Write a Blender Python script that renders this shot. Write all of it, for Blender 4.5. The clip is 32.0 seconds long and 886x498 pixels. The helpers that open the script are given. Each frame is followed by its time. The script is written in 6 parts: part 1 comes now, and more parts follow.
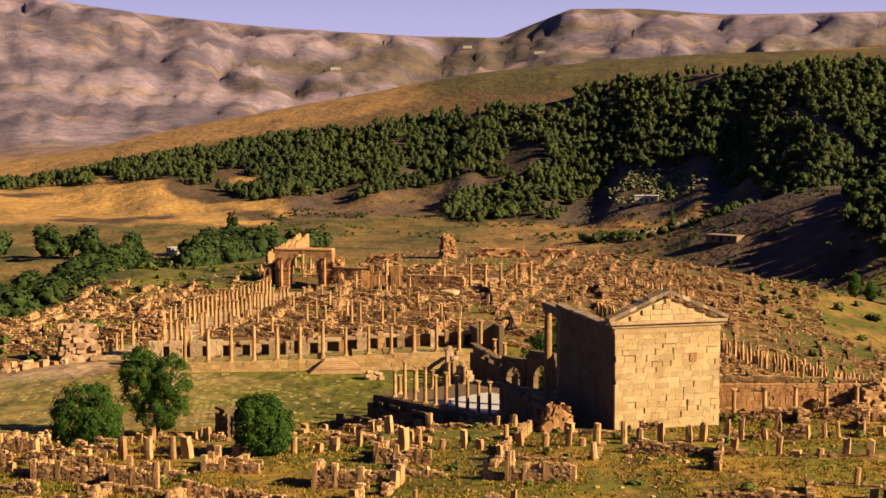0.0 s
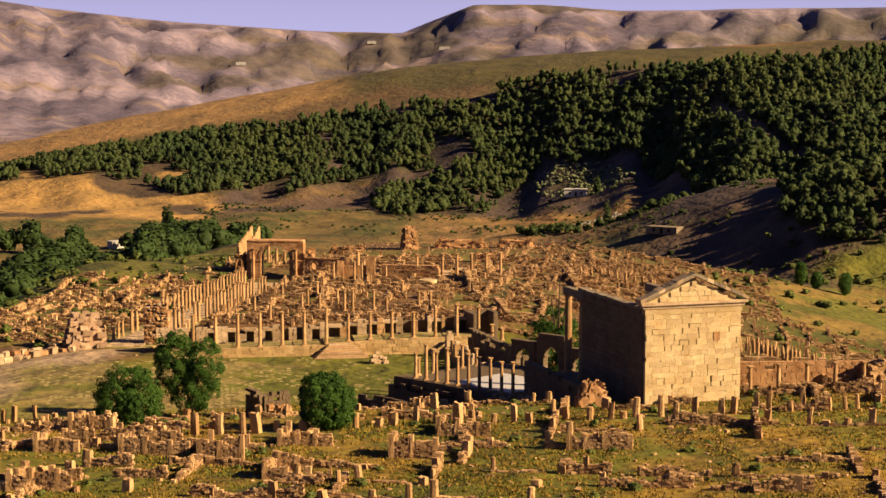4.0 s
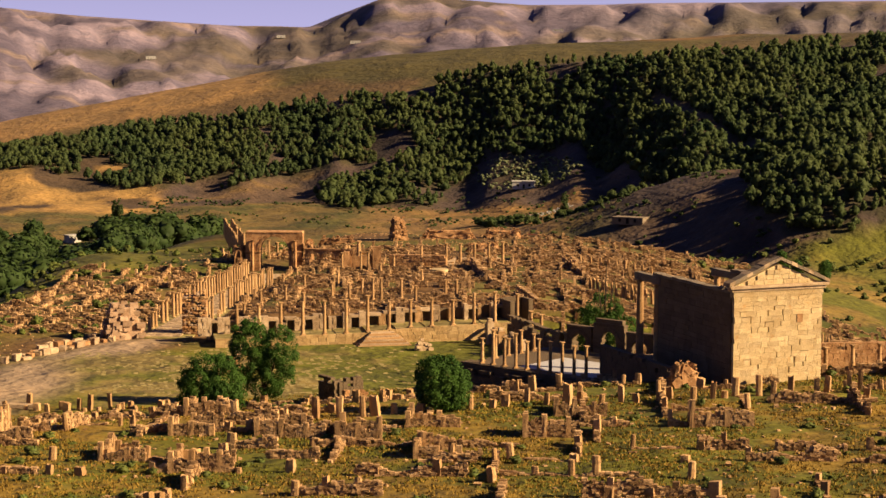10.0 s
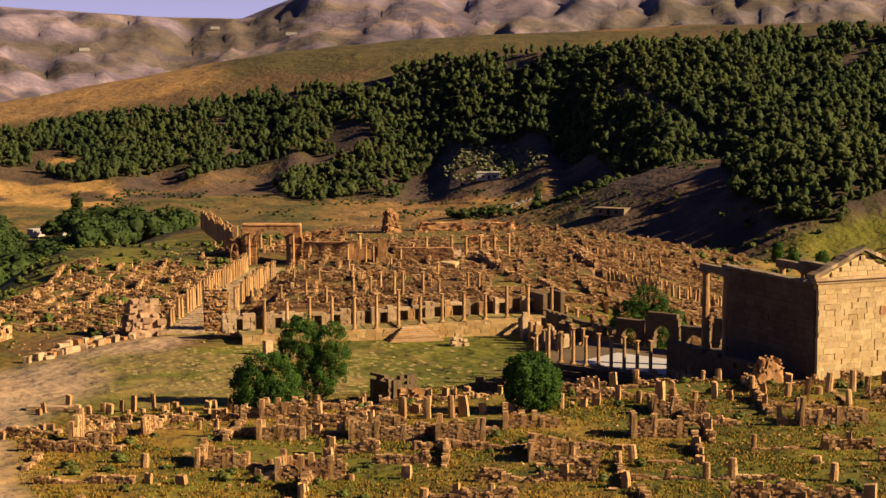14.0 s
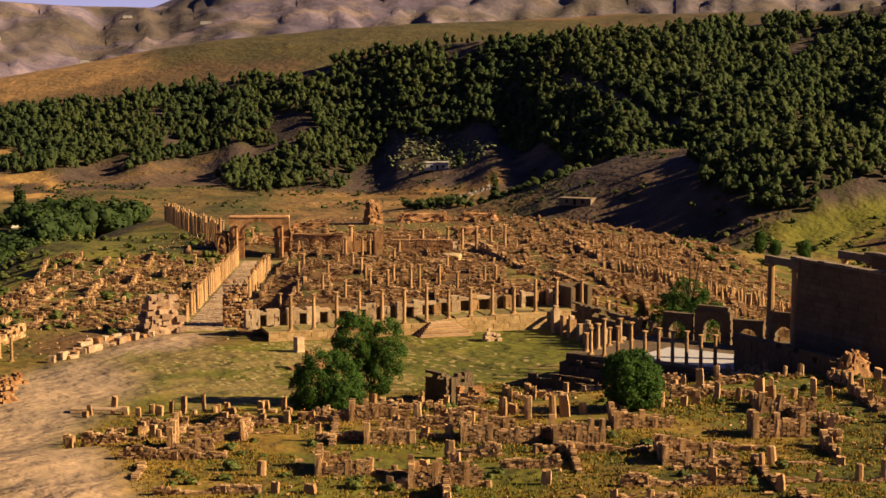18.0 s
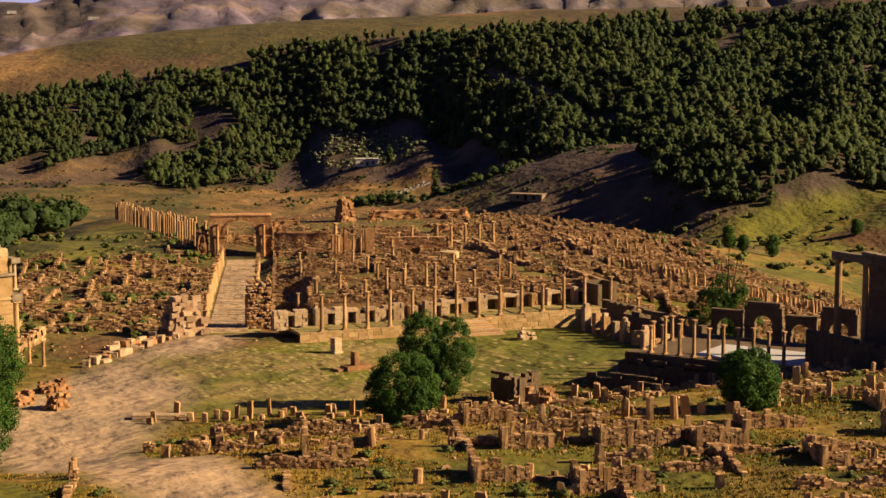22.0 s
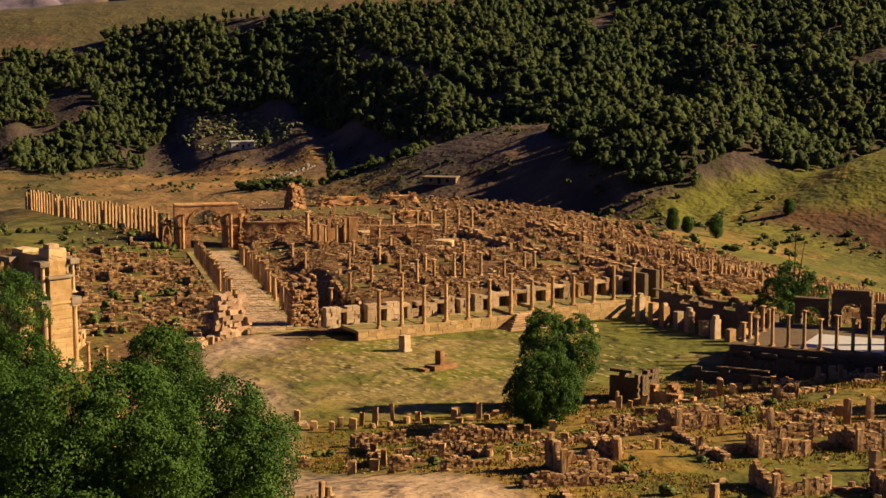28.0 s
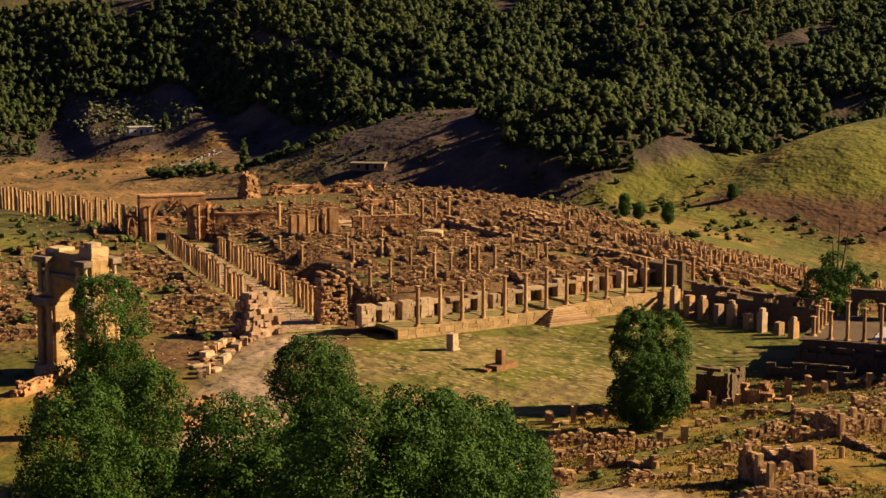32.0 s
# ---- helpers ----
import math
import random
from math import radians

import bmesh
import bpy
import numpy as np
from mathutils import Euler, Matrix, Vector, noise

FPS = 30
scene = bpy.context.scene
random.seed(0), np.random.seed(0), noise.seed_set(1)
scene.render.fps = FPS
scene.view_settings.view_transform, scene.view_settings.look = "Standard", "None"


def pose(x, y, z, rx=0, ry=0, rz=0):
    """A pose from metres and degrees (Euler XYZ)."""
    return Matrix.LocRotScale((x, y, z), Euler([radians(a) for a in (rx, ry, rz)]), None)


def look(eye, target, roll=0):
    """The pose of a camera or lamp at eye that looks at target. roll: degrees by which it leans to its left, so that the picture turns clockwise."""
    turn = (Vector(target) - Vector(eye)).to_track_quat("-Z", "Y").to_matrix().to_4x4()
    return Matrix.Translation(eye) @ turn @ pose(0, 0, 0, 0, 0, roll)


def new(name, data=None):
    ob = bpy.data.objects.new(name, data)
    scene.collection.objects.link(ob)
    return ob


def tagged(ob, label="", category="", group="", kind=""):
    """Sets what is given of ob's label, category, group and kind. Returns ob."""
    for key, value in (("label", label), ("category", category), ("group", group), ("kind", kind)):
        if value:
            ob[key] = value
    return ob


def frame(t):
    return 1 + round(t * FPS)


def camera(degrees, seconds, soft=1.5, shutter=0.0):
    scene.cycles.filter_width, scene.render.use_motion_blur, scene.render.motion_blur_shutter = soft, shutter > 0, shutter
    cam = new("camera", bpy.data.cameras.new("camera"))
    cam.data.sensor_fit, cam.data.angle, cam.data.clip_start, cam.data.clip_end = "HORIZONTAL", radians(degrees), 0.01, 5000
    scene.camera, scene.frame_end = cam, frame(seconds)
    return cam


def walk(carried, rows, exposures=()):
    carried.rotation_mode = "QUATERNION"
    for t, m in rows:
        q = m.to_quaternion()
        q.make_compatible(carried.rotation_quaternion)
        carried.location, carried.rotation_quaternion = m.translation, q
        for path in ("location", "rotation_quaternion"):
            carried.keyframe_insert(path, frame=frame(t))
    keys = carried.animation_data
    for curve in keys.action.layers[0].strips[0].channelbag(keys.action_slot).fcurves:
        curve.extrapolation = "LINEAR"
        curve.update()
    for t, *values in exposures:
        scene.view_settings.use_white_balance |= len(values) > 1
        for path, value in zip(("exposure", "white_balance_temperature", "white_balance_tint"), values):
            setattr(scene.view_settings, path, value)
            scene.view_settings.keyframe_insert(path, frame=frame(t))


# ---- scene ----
cam = camera(27.81, 32.0, soft=1.5)
walk(cam, [
    (0, look((-66.94, -184.14, 42.32), (-17.37, 8.56, 22.12), -0.09)),
    (1, look((-72.19, -186.13, 42.25), (-19.58, 5.75, 21.93), 0.04)),
    (2, look((-77.08, -188.03, 42.29), (-21.60, 3.04, 21.92), 0.07)),
    (3, look((-81.82, -189.69, 42.37), (-23.50, 0.52, 21.87), 0.06)),
    (6, look((-94.36, -191.65, 42.62), (-29.77, -3.53, 21.61), 0.02)),
    (7, look((-98.65, -191.71, 42.23), (-32.22, -4.22, 21.32), 0.03)),
    (8, look((-102.64, -191.20, 42.13), (-34.37, -4.39, 21.17), 0.01)),
    (9, look((-106.41, -189.72, 42.27), (-36.43, -3.57, 21.08), -0.09)),
    (10, look((-109.78, -187.29, 41.96), (-38.35, -1.70, 20.61), 0.02)),
    (11, look((-112.98, -184.06, 41.62), (-40.11, 0.96, 20.16), 0.01)),
    (12, look((-116.15, -180.31, 41.43), (-41.65, 4.02, 19.73), 0.01)),
    (13, look((-119.30, -176.35, 41.26), (-42.53, 7.02, 19.37), 0.01)),
    (14, look((-122.29, -172.41, 41.00), (-43.38, 10.02, 18.78), -0.04)),
    (17, look((-132.68, -161.22, 40.87), (-46.75, 17.89, 17.71), 0.01)),
    (18, look((-137.01, -157.69, 40.68), (-48.62, 20.18, 17.31), -0.01)),
    (19, look((-141.47, -154.14, 40.49), (-50.44, 22.39, 16.99), -0.10)),
    (20, look((-146.06, -150.43, 40.59), (-52.17, 24.57, 16.90), 0.01)),
    (21, look((-150.79, -146.56, 40.60), (-53.77, 26.70, 16.80), 0.03)),
    (22, look((-155.58, -142.54, 40.45), (-55.29, 28.85, 16.63), 0.01)),
    (23, look((-160.44, -138.25, 40.22), (-56.82, 31.12, 16.18), -0.15)),
    (24, look((-165.09, -133.58, 40.72), (-58.50, 33.86, 16.18), 0.03)),
    (25, look((-169.73, -128.65, 41.19), (-60.14, 36.76, 16.12), 0.05)),
    (28, look((-182.72, -111.90, 41.14), (-63.23, 46.32, 14.92), -0.05)),
    (29, look((-186.58, -105.49, 41.50), (-63.59, 49.92, 14.63), -0.00)),
    (30, look((-190.35, -99.01, 41.68), (-63.96, 53.54, 14.27), 0.00)),
    (31, look((-194.08, -92.51, 41.66), (-64.31, 57.11, 13.83), 0.02)),
    (32, look((-197.75, -86.07, 41.40), (-64.76, 60.63, 13.21), 0.11)),
], exposures=[(0, 1.66), (9, 1.61), (18, 1.50), (32, 1.54)])

# ---- daylight ----
SUN_AZ, SUN_EL = 126.0, 28.0          # where the sun stands: clockwise from +y, and above the horizon
world = bpy.data.worlds.new("world")
scene.world = world
world.use_nodes = True
wn = world.node_tree.nodes
sky = wn.new("ShaderNodeTexSky")
sky.sky_type, sky.sun_disc = "NISHITA", False
sky.sun_elevation, sky.sun_rotation = radians(SUN_EL), radians(SUN_AZ)
sky.altitude, sky.air_density, sky.dust_density, sky.ozone_density = 900, 1.0, 1.8, 6.0
wn["Background"].inputs[1].default_value = 0.0062
tint = wn.new("ShaderNodeMix")
tint.data_type, tint.blend_type = "RGBA", "MULTIPLY"
tint.inputs["Factor"].default_value, tint.inputs["B"].default_value = 1.0, (2.4, 2.1, 3.4, 1)
world.node_tree.links.new(sky.outputs[0], tint.inputs["A"])
# pale violet haze along the whole horizon
geo_w, sep = wn.new("ShaderNodeTexCoord"), wn.new("ShaderNodeSeparateXYZ")
band = wn.new("ShaderNodeMapRange")
band.inputs["From Min"].default_value, band.inputs["From Max"].default_value = 0.13, 0.0
band.interpolation_type = "SMOOTHSTEP"
haze = wn.new("ShaderNodeMix")
haze.data_type = "RGBA"
haze.inputs["B"].default_value = (26.8, 24.9, 41.0, 1)
world.node_tree.links.new(geo_w.outputs["Generated"], sep.inputs[0])
world.node_tree.links.new(sep.outputs["Z"], band.inputs["Value"])
world.node_tree.links.new(band.outputs["Result"], haze.inputs["Factor"])
world.node_tree.links.new(tint.outputs["Result"], haze.inputs["A"])
world.node_tree.links.new(haze.outputs["Result"], wn["Background"].inputs[0])
sun_data = bpy.data.lights.new("sun", "SUN")
sun_data.energy, sun_data.angle, sun_data.color = 5.0, radians(0.6), (1.0, 0.725, 0.41)
sun = new("sun", sun_data)
sd = Vector((math.sin(radians(SUN_AZ)) * math.cos(radians(SUN_EL)), math.cos(radians(SUN_AZ)) * math.cos(radians(SUN_EL)), math.sin(radians(SUN_EL))))
sun.matrix_world = look(sd * 300, (0, 0, 0))


# ---- materials ----
def material(name, dark, light, scale=1.0, bump=0.3, rough=0.9, stain=None, vary=0.25, island=False, attribute=False, fine=9.0):
    """A rough natural surface: two colours by coarse noise, a fine grain, stains, a bump, and a tone of its own for each piece."""
    dark, light = [0.435 * v for v in dark], [0.435 * v for v in light]
    stain = stain and [0.435 * v for v in stain]
    m = bpy.data.materials.new(name)
    m.use_nodes = True
    n, l = m.node_tree.nodes, m.node_tree.links
    b = n["Principled BSDF"]
    b.inputs["Roughness"].default_value = rough
    b.inputs["Specular IOR Level"].default_value = 0.2
    pos = n.new("ShaderNodeNewGeometry")
    co = pos.outputs["Position"]

    def noise_node(sc, detail=5.0, rgh=0.6):
        t = n.new("ShaderNodeTexNoise")
        t.inputs["Scale"].default_value, t.inputs["Detail"].default_value, t.inputs["Roughness"].default_value = sc, detail, rgh
        l.new(co, t.inputs["Vector"])
        return t.outputs["Fac"]

    def ramp(src, lo, hi):
        r = n.new("ShaderNodeMapRange")
        r.inputs["From Min"].default_value, r.inputs["From Max"].default_value = lo, hi
        l.new(src, r.inputs["Value"])
        return r.outputs["Result"]

    def mix(kind, fac, a, c):
        x = n.new("ShaderNodeMix")
        x.data_type, x.blend_type = "RGBA", kind
        for sock, v in ((x.inputs["Factor"], fac), (x.inputs["A"], a), (x.inputs["B"], c)):
            if hasattr(v, "links"):
                l.new(v, sock)
            else:
                sock.default_value = v if isinstance(v, (int, float)) else (*v, 1)
        return x.outputs["Result"]

    coarse, grain = noise_node(0.55 / scale), noise_node(fine / scale, 6.0, 0.7)
    if attribute:
        at = n.new("ShaderNodeAttribute")
        at.attribute_name = "tone"
        col = mix("MULTIPLY", 0.55, at.outputs["Color"], mix("MIX", ramp(noise_node(0.35), 0.3, 0.7), (0.62, 0.62, 0.62), (1.3, 1.25, 1.15)))
        col = mix("MULTIPLY", 0.75, col, mix("MIX", ramp(noise_node(0.045, 6.0, 0.65), 0.35, 0.65), (0.68, 0.7, 0.72), (1.25, 1.2, 1.1)))
        col = mix("MULTIPLY", 0.6, col, mix("MIX", ramp(noise_node(0.012, 9.0, 0.72), 0.36, 0.64), (0.66, 0.68, 0.74), (1.28, 1.22, 1.12)))
    else:
        col = mix("MIX", ramp(coarse, 0.32, 0.68), dark, light)
    if stain:
        col = mix("MIX", ramp(noise_node(1.7 / scale, 7.0, 0.7), 0.56, 0.72), col, stain)
    col = mix("MULTIPLY", 0.6, col, mix("MIX", ramp(grain, 0.3, 0.7), (0.6, 0.6, 0.6), (1.25, 1.25, 1.25)))
    if vary:
        rnd = pos.outputs["Random Per Island"] if island else n.new("ShaderNodeObjectInfo").outputs["Random"]
        tone = mix("MIX", rnd, (1 - vary, 1 - vary * 1.1, 1 - vary * 1.2), (1 + vary, 1 + vary, 1 + vary))
        col = mix("MULTIPLY", 1.0, col, tone)
    l.new(col, b.inputs["Base Color"])
    if bump:
        bp = n.new("ShaderNodeBump")
        bp.inputs["Strength"].default_value, bp.inputs["Distance"].default_value = bump, 0.12 * scale
        l.new(grain, bp.inputs["Height"])
        if attribute:
            last = bp
            for sc, depth, power in ((0.13, 0.7, 0.4), (0.022, 6.0, 0.5), (0.006, 26.0, 0.5)):
                b2 = n.new("ShaderNodeBump")
                b2.inputs["Strength"].default_value, b2.inputs["Distance"].default_value = power, depth
                l.new(noise_node(sc, 7.0, 0.68), b2.inputs["Height"])
                l.new(b2.outputs["Normal"], last.inputs["Normal"])
                last = b2
        l.new(bp.outputs["Normal"], b.inputs["Normal"])
    return m


def leafy(m, share=0.4):
    """Lets light through the leaves of a leaf material."""
    n, l = m.node_tree.nodes, m.node_tree.links
    b, out = n["Principled BSDF"], n["Material Output"]
    tr = n.new("ShaderNodeBsdfTranslucent")
    ms = n.new("ShaderNodeMixShader")
    ms.inputs[0].default_value = share
    l.new(b.inputs["Base Color"].links[0].from_socket, tr.inputs["Color"])
    l.new(b.outputs[0], ms.inputs[1])
    l.new(tr.outputs[0], ms.inputs[2])
    l.new(ms.outputs[0], out.inputs["Surface"])
    return m


STONE = material("honey_limestone", (0.60, 0.345, 0.145), (0.86, 0.55, 0.265), 1.0, 0.5, 0.9, (0.22, 0.13, 0.065), 0.25)
STONE_JOINED = material("honey_limestone_rubble", (0.34, 0.185, 0.080), (0.95, 0.62, 0.31), 1.0, 0.5, 0.92, (0.15, 0.085, 0.042), 0.46, island=True)
PALE = material("pale_limestone", (0.58, 0.40, 0.23), (0.88, 0.66, 0.42), 0.6, 0.5, 0.88, (0.34, 0.19, 0.09), 0.26)
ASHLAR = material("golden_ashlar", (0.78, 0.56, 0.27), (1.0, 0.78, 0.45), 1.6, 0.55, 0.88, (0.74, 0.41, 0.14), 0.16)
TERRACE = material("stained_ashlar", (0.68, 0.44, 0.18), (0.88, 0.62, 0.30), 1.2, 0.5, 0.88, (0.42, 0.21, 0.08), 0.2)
# ashlar with random stains, its base colour darkened to hold shade
ASHLAR_SHADE = material("shade_ashlar", (0.21, 0.145, 0.085), (0.29, 0.21, 0.125), 1.2, 0.5, 0.9, (0.15, 0.10, 0.06), 0.16)
RED_STONE = material("reddish_stone", (0.40, 0.19, 0.075), (0.84, 0.48, 0.22), 0.9, 0.7, 0.9, (0.84, 0.64, 0.40), 0.34)
PINK = material("pinkish_stone", (0.58, 0.36, 0.21), (0.80, 0.58, 0.39), 0.8, 0.5, 0.9, (0.44, 0.22, 0.10), 0.3, island=True)
ROOFSTONE = material("grey_cornice_stone", (0.30, 0.23, 0.16), (0.45, 0.36, 0.25), 0.7, 0.6, 0.92, (0.16, 0.12, 0.09), 0.2)
PAVING = material("worn_paving", (0.40, 0.335, 0.10), (0.62, 0.49, 0.21), 0.8, 0.3, 0.85, (0.18, 0.18, 0.040), 0.18, island=True)
PLASTER = material("white_floor", (0.72, 0.70, 0.72), (0.82, 0.80, 0.80), 1.5, 0.1, 0.8, None, 0)
GROUND = material("ground", (0.2, 0.15, 0.08), (0.3, 0.22, 0.1), 1.0, 0.5, 0.95, None, 0, attribute=True, fine=2.5)
VALLEY_LEAF = leafy(material("valley_leaves", (0.045, 0.095, 0.020), (0.090, 0.150, 0.032), 6.0, 0.0, 0.75, None, 0.25, island=True), 0.3)
LEAF = leafy(material("leaves", (0.048, 0.132, 0.013), (0.100, 0.222, 0.022), 1.5, 0.0, 0.75, None, 0.16, island=True), 0.25)
FOREST_LEAF = leafy(material("pine_foliage", (0.124, 0.206, 0.078), (0.240, 0.308, 0.098), 30.0, 0.0, 0.75, (0.11, 0.11, 0.042), 0.26, island=True), 0.62)
HEDGE = material("hedge_leaves", (0.15, 0.19, 0.085), (0.30, 0.34, 0.17), 4.0, 0.0, 0.7, None, 0.4, island=True)
WEEDS = material("green_weeds", (0.17, 0.172, 0.018), (0.28, 0.265, 0.030), 4.0, 0.0, 0.9, None, 0.25, island=True)
SCRUB = material("scrub_leaves", (0.08, 0.12, 0.018), (0.18, 0.21, 0.035), 1.0, 0.0, 0.7, None, 0.4, island=True)
BARK = material("bark", (0.06, 0.045, 0.03), (0.12, 0.09, 0.06), 0.4, 0.6, 0.95, None, 0.1)
DRYGRASS = material("dry_grass", (0.38, 0.24, 0.038), (0.52, 0.335, 0.058), 4.0, 0.0, 0.9, None, 0.2, island=True)
WHITEWASH = material("whitewash", (0.70, 0.68, 0.62), (0.80, 0.78, 0.72), 1.0, 0.1, 0.8, None, 0.05)
TILE = material("red_tile", (0.30, 0.08, 0.04), (0.42, 0.13, 0.06), 0.8, 0.3, 0.85, None, 0.1)
DARK = material("dark_opening", (0.02, 0.018, 0.015), (0.04, 0.035, 0.03), 1.0, 0.1, 0.95, None, 0)


# ---- mesh tools ----
def array_mesh(name, verts, faces, mat):
    """A large mesh from arrays; all faces have the same number of corners."""
    me = bpy.data.meshes.new(name)
    k = faces.shape[1]
    me.vertices.add(len(verts))
    me.vertices.foreach_set("co", np.asarray(verts, np.float32).ravel())
    me.loops.add(faces.size)
    me.loops.foreach_set("vertex_index", faces.astype(np.int32).ravel())
    me.polygons.add(len(faces))
    me.polygons.foreach_set("loop_start", np.arange(0, faces.size, k, dtype=np.int32))
    me.update(calc_edges=True)
    me.shade_flat()
    me.materials.append(mat)
    return me


def part(name, bm, mat, parent, label=""):
    """Links a bmesh, or a mesh, as one object under a thing or under a part."""
    if isinstance(bm, bpy.types.Mesh):
        me = bm
    else:
        me = bpy.data.meshes.new(name)
        bm.to_mesh(me)
        bm.free()
        me.materials.append(mat)
    ob = new(name, me)
    ob.parent = parent
    if label:
        ob["label"] = label
    return ob


def thing(name, m, label, category, group="", kind=""):
    ob = new(name)
    ob.empty_display_size = 0.2
    ob.matrix_world = m if isinstance(m, Matrix) else Matrix.Translation(m)
    return tagged(ob, label, category, group, kind)


rng = random.Random(7)


def box_bm(sx, sy, sz, at=(0, 0, 0), rough=0.0, cuts=1, bm=None, lean=0.0):
    """A block standing on its base at the given place, its faces cut and worn."""
    bm = bm or bmesh.new()
    n = cuts + 1
    s = min(sx, sy, sz) * 0.16 * rough
    grid = {}
    for i in range(n + 1):
        for j in range(n + 1):
            for k in range(n + 1):
                edge = (i in (0, n)) + (j in (0, n)) + (k in (0, n))
                if not edge:
                    continue
                x, y, z = i / n - 0.5, j / n - 0.5, k / n
                if rough:
                    shrink = 1 - (0.08 * rough if edge > 1 else 0) - (0.08 * rough if edge > 2 else 0)
                    co = Vector((x * sx * shrink + rng.uniform(-s, s), y * sy * shrink + rng.uniform(-s, s), z * sz + (rng.uniform(-s, s) if k else 0)))
                else:
                    co = Vector((x * sx, y * sy, z * sz))
                grid[i, j, k] = bm.verts.new((co.x + at[0] + lean * co.z, co.y + at[1], co.z + at[2]))
    for a in range(n):
        for b in range(n):
            for c, flip in ((0, 0), (n, 1)):
                for q in (((c, a, b), (c, a, b + 1), (c, a + 1, b + 1), (c, a + 1, b)),
                          ((b, c, a), (b + 1, c, a), (b + 1, c, a + 1), (b, c, a + 1)),
                          ((a, b, c), (a, b + 1, c), (a + 1, b + 1, c), (a + 1, b, c))):
                    f = [grid[p] for p in q]
                    bm.faces.new(reversed(f) if flip else f)
    return bm


def lathe_bm(profile, n=10, bm=None, at=(0, 0, 0), wob=0.0):
    """A turned solid from (radius, height) pairs, closed at both ends."""
    bm = bm or bmesh.new()
    rings = []
    for r, z in profile:
        rings.append([bm.verts.new((at[0] + r * math.cos(2 * math.pi * k / n) * (1 + rng.uniform(-wob, wob)), at[1] + r * math.sin(2 * math.pi * k / n) * (1 + rng.uniform(-wob, wob)), at[2] + z)) for k in range(n)])
    for a, b in zip(rings, rings[1:]):
        for k in range(n):
            bm.faces.new((a[k], a[(k + 1) % n], b[(k + 1) % n], b[k]))
    bm.faces.new(list(reversed(rings[0])))
    bm.faces.new(rings[-1])
    return bm


def prism_bm(outline, y0, y1, bm=None):
    """A solid between y0 and y1 with an outline in x and z, counter-clockwise seen from -y."""
    bm = bm or bmesh.new()
    a = [bm.verts.new((x, y0, z)) for x, z in outline]
    b = [bm.verts.new((x, y1, z)) for x, z in outline]
    n = len(outline)
    bm.faces.new(a)
    bm.faces.new(list(reversed(b)))
    for k in range(n):
        bm.faces.new((a[k], b[k], b[(k + 1) % n], a[(k + 1) % n]))
    return bm


# ---- the lie of the land ----
def sstep(v):
    v = np.clip(v, 0.0, 1.0)
    return v * v * (3 - 2 * v)


def vnoise(x, y, seed=0):
    """Smooth value noise in 0..1 on arrays."""
    xi, yi = np.floor(x).astype(np.int64), np.floor(y).astype(np.int64)
    fx, fy = x - xi, y - yi
    fx, fy = fx * fx * (3 - 2 * fx), fy * fy * (3 - 2 * fy)

    def h(a, b):
        n = (a * 374761393 + b * 668265263 + seed * 982451653) & 0x7FFFFFFF
        n = ((n ^ (n >> 13)) * 1274126177) & 0x7FFFFFFF
        return ((n ^ (n >> 16)) & 0xFFFF) / 65535.0
    a, b, c, d = h(xi, yi), h(xi + 1, yi), h(xi, yi + 1), h(xi + 1, yi + 1)
    return (a * (1 - fx) + b * fx) * (1 - fy) + (c * (1 - fx) + d * fx) * fy


def fbm(x, y, octaves=4, seed=0):
    total, amp, norm = 0.0, 1.0, 0.0
    for k in range(octaves):
        total = total + amp * vnoise(x * 2 ** k + 17.3 * k, y * 2 ** k - 9.1 * k, seed + k)
        norm += amp
        amp *= 0.5
    return total / norm


def ridged(x, y, octaves=4, seed=0):
    return 1 - np.abs(2 * fbm(x, y, octaves, seed) - 1)


def ruin_height(x, y):
    """The spur of land that carries the town."""
    z = -5.5 + 8.6 * sstep((47 - y) / 52) + 0.03 * np.clip(-5 - y, 0, 200)
    z = z + 3.2 * sstep((y + 0.179 * (x + 38.5) - 102.6) / 7) * sstep((x - (-41 + 0.46 * (y - 104)) - 3) / 5) * (0.12 + 0.88 * sstep((200 - y) / 70)) * sstep((x - (-41 + 0.46 * (y - 104)) - 110) / -60)
    z = z - 0.5 * sstep((y - 150) / 90)
    # the ground dips at the temple's rear wall
    z = z - 0.75 * np.exp(-(((x - 6) / 13) ** 2 + ((y - 1) / 6) ** 2))
    # the western side of the town falls with the street
    q = (x + 45.2) * 0.906 - (y - 112.4) * 0.423
    z = z - 2.4 * sstep((y - 125) / 85) * sstep((9 - q) / 8)
    return z


HILL_AZ = [2, 6, 10, 14, 18, 21, 24.3, 26, 28.4, 31, 33.4, 36, 38, 41, 46, 60]
FOOT_R = [850, 840, 830, 830, 845, 815, 790, 740, 700, 670, 650, 600, 575, 560, 550, 540]
FOOT_Z = [-31, -31, -32, -33, -33, -32, -30, -26, -22, -20, -18, -16, -16, -14, -8, 0]
CREST_R = [1100, 1085, 1060, 1035, 1020, 1010, 990, 980, 955, 930, 910, 900, 890, 880, 870, 860]
CREST_Z = [-25, -14, -3, 5, 14, 20, 33, 37.5, 40.5, 43, 45, 48.5, 51, 59, 63, 70]


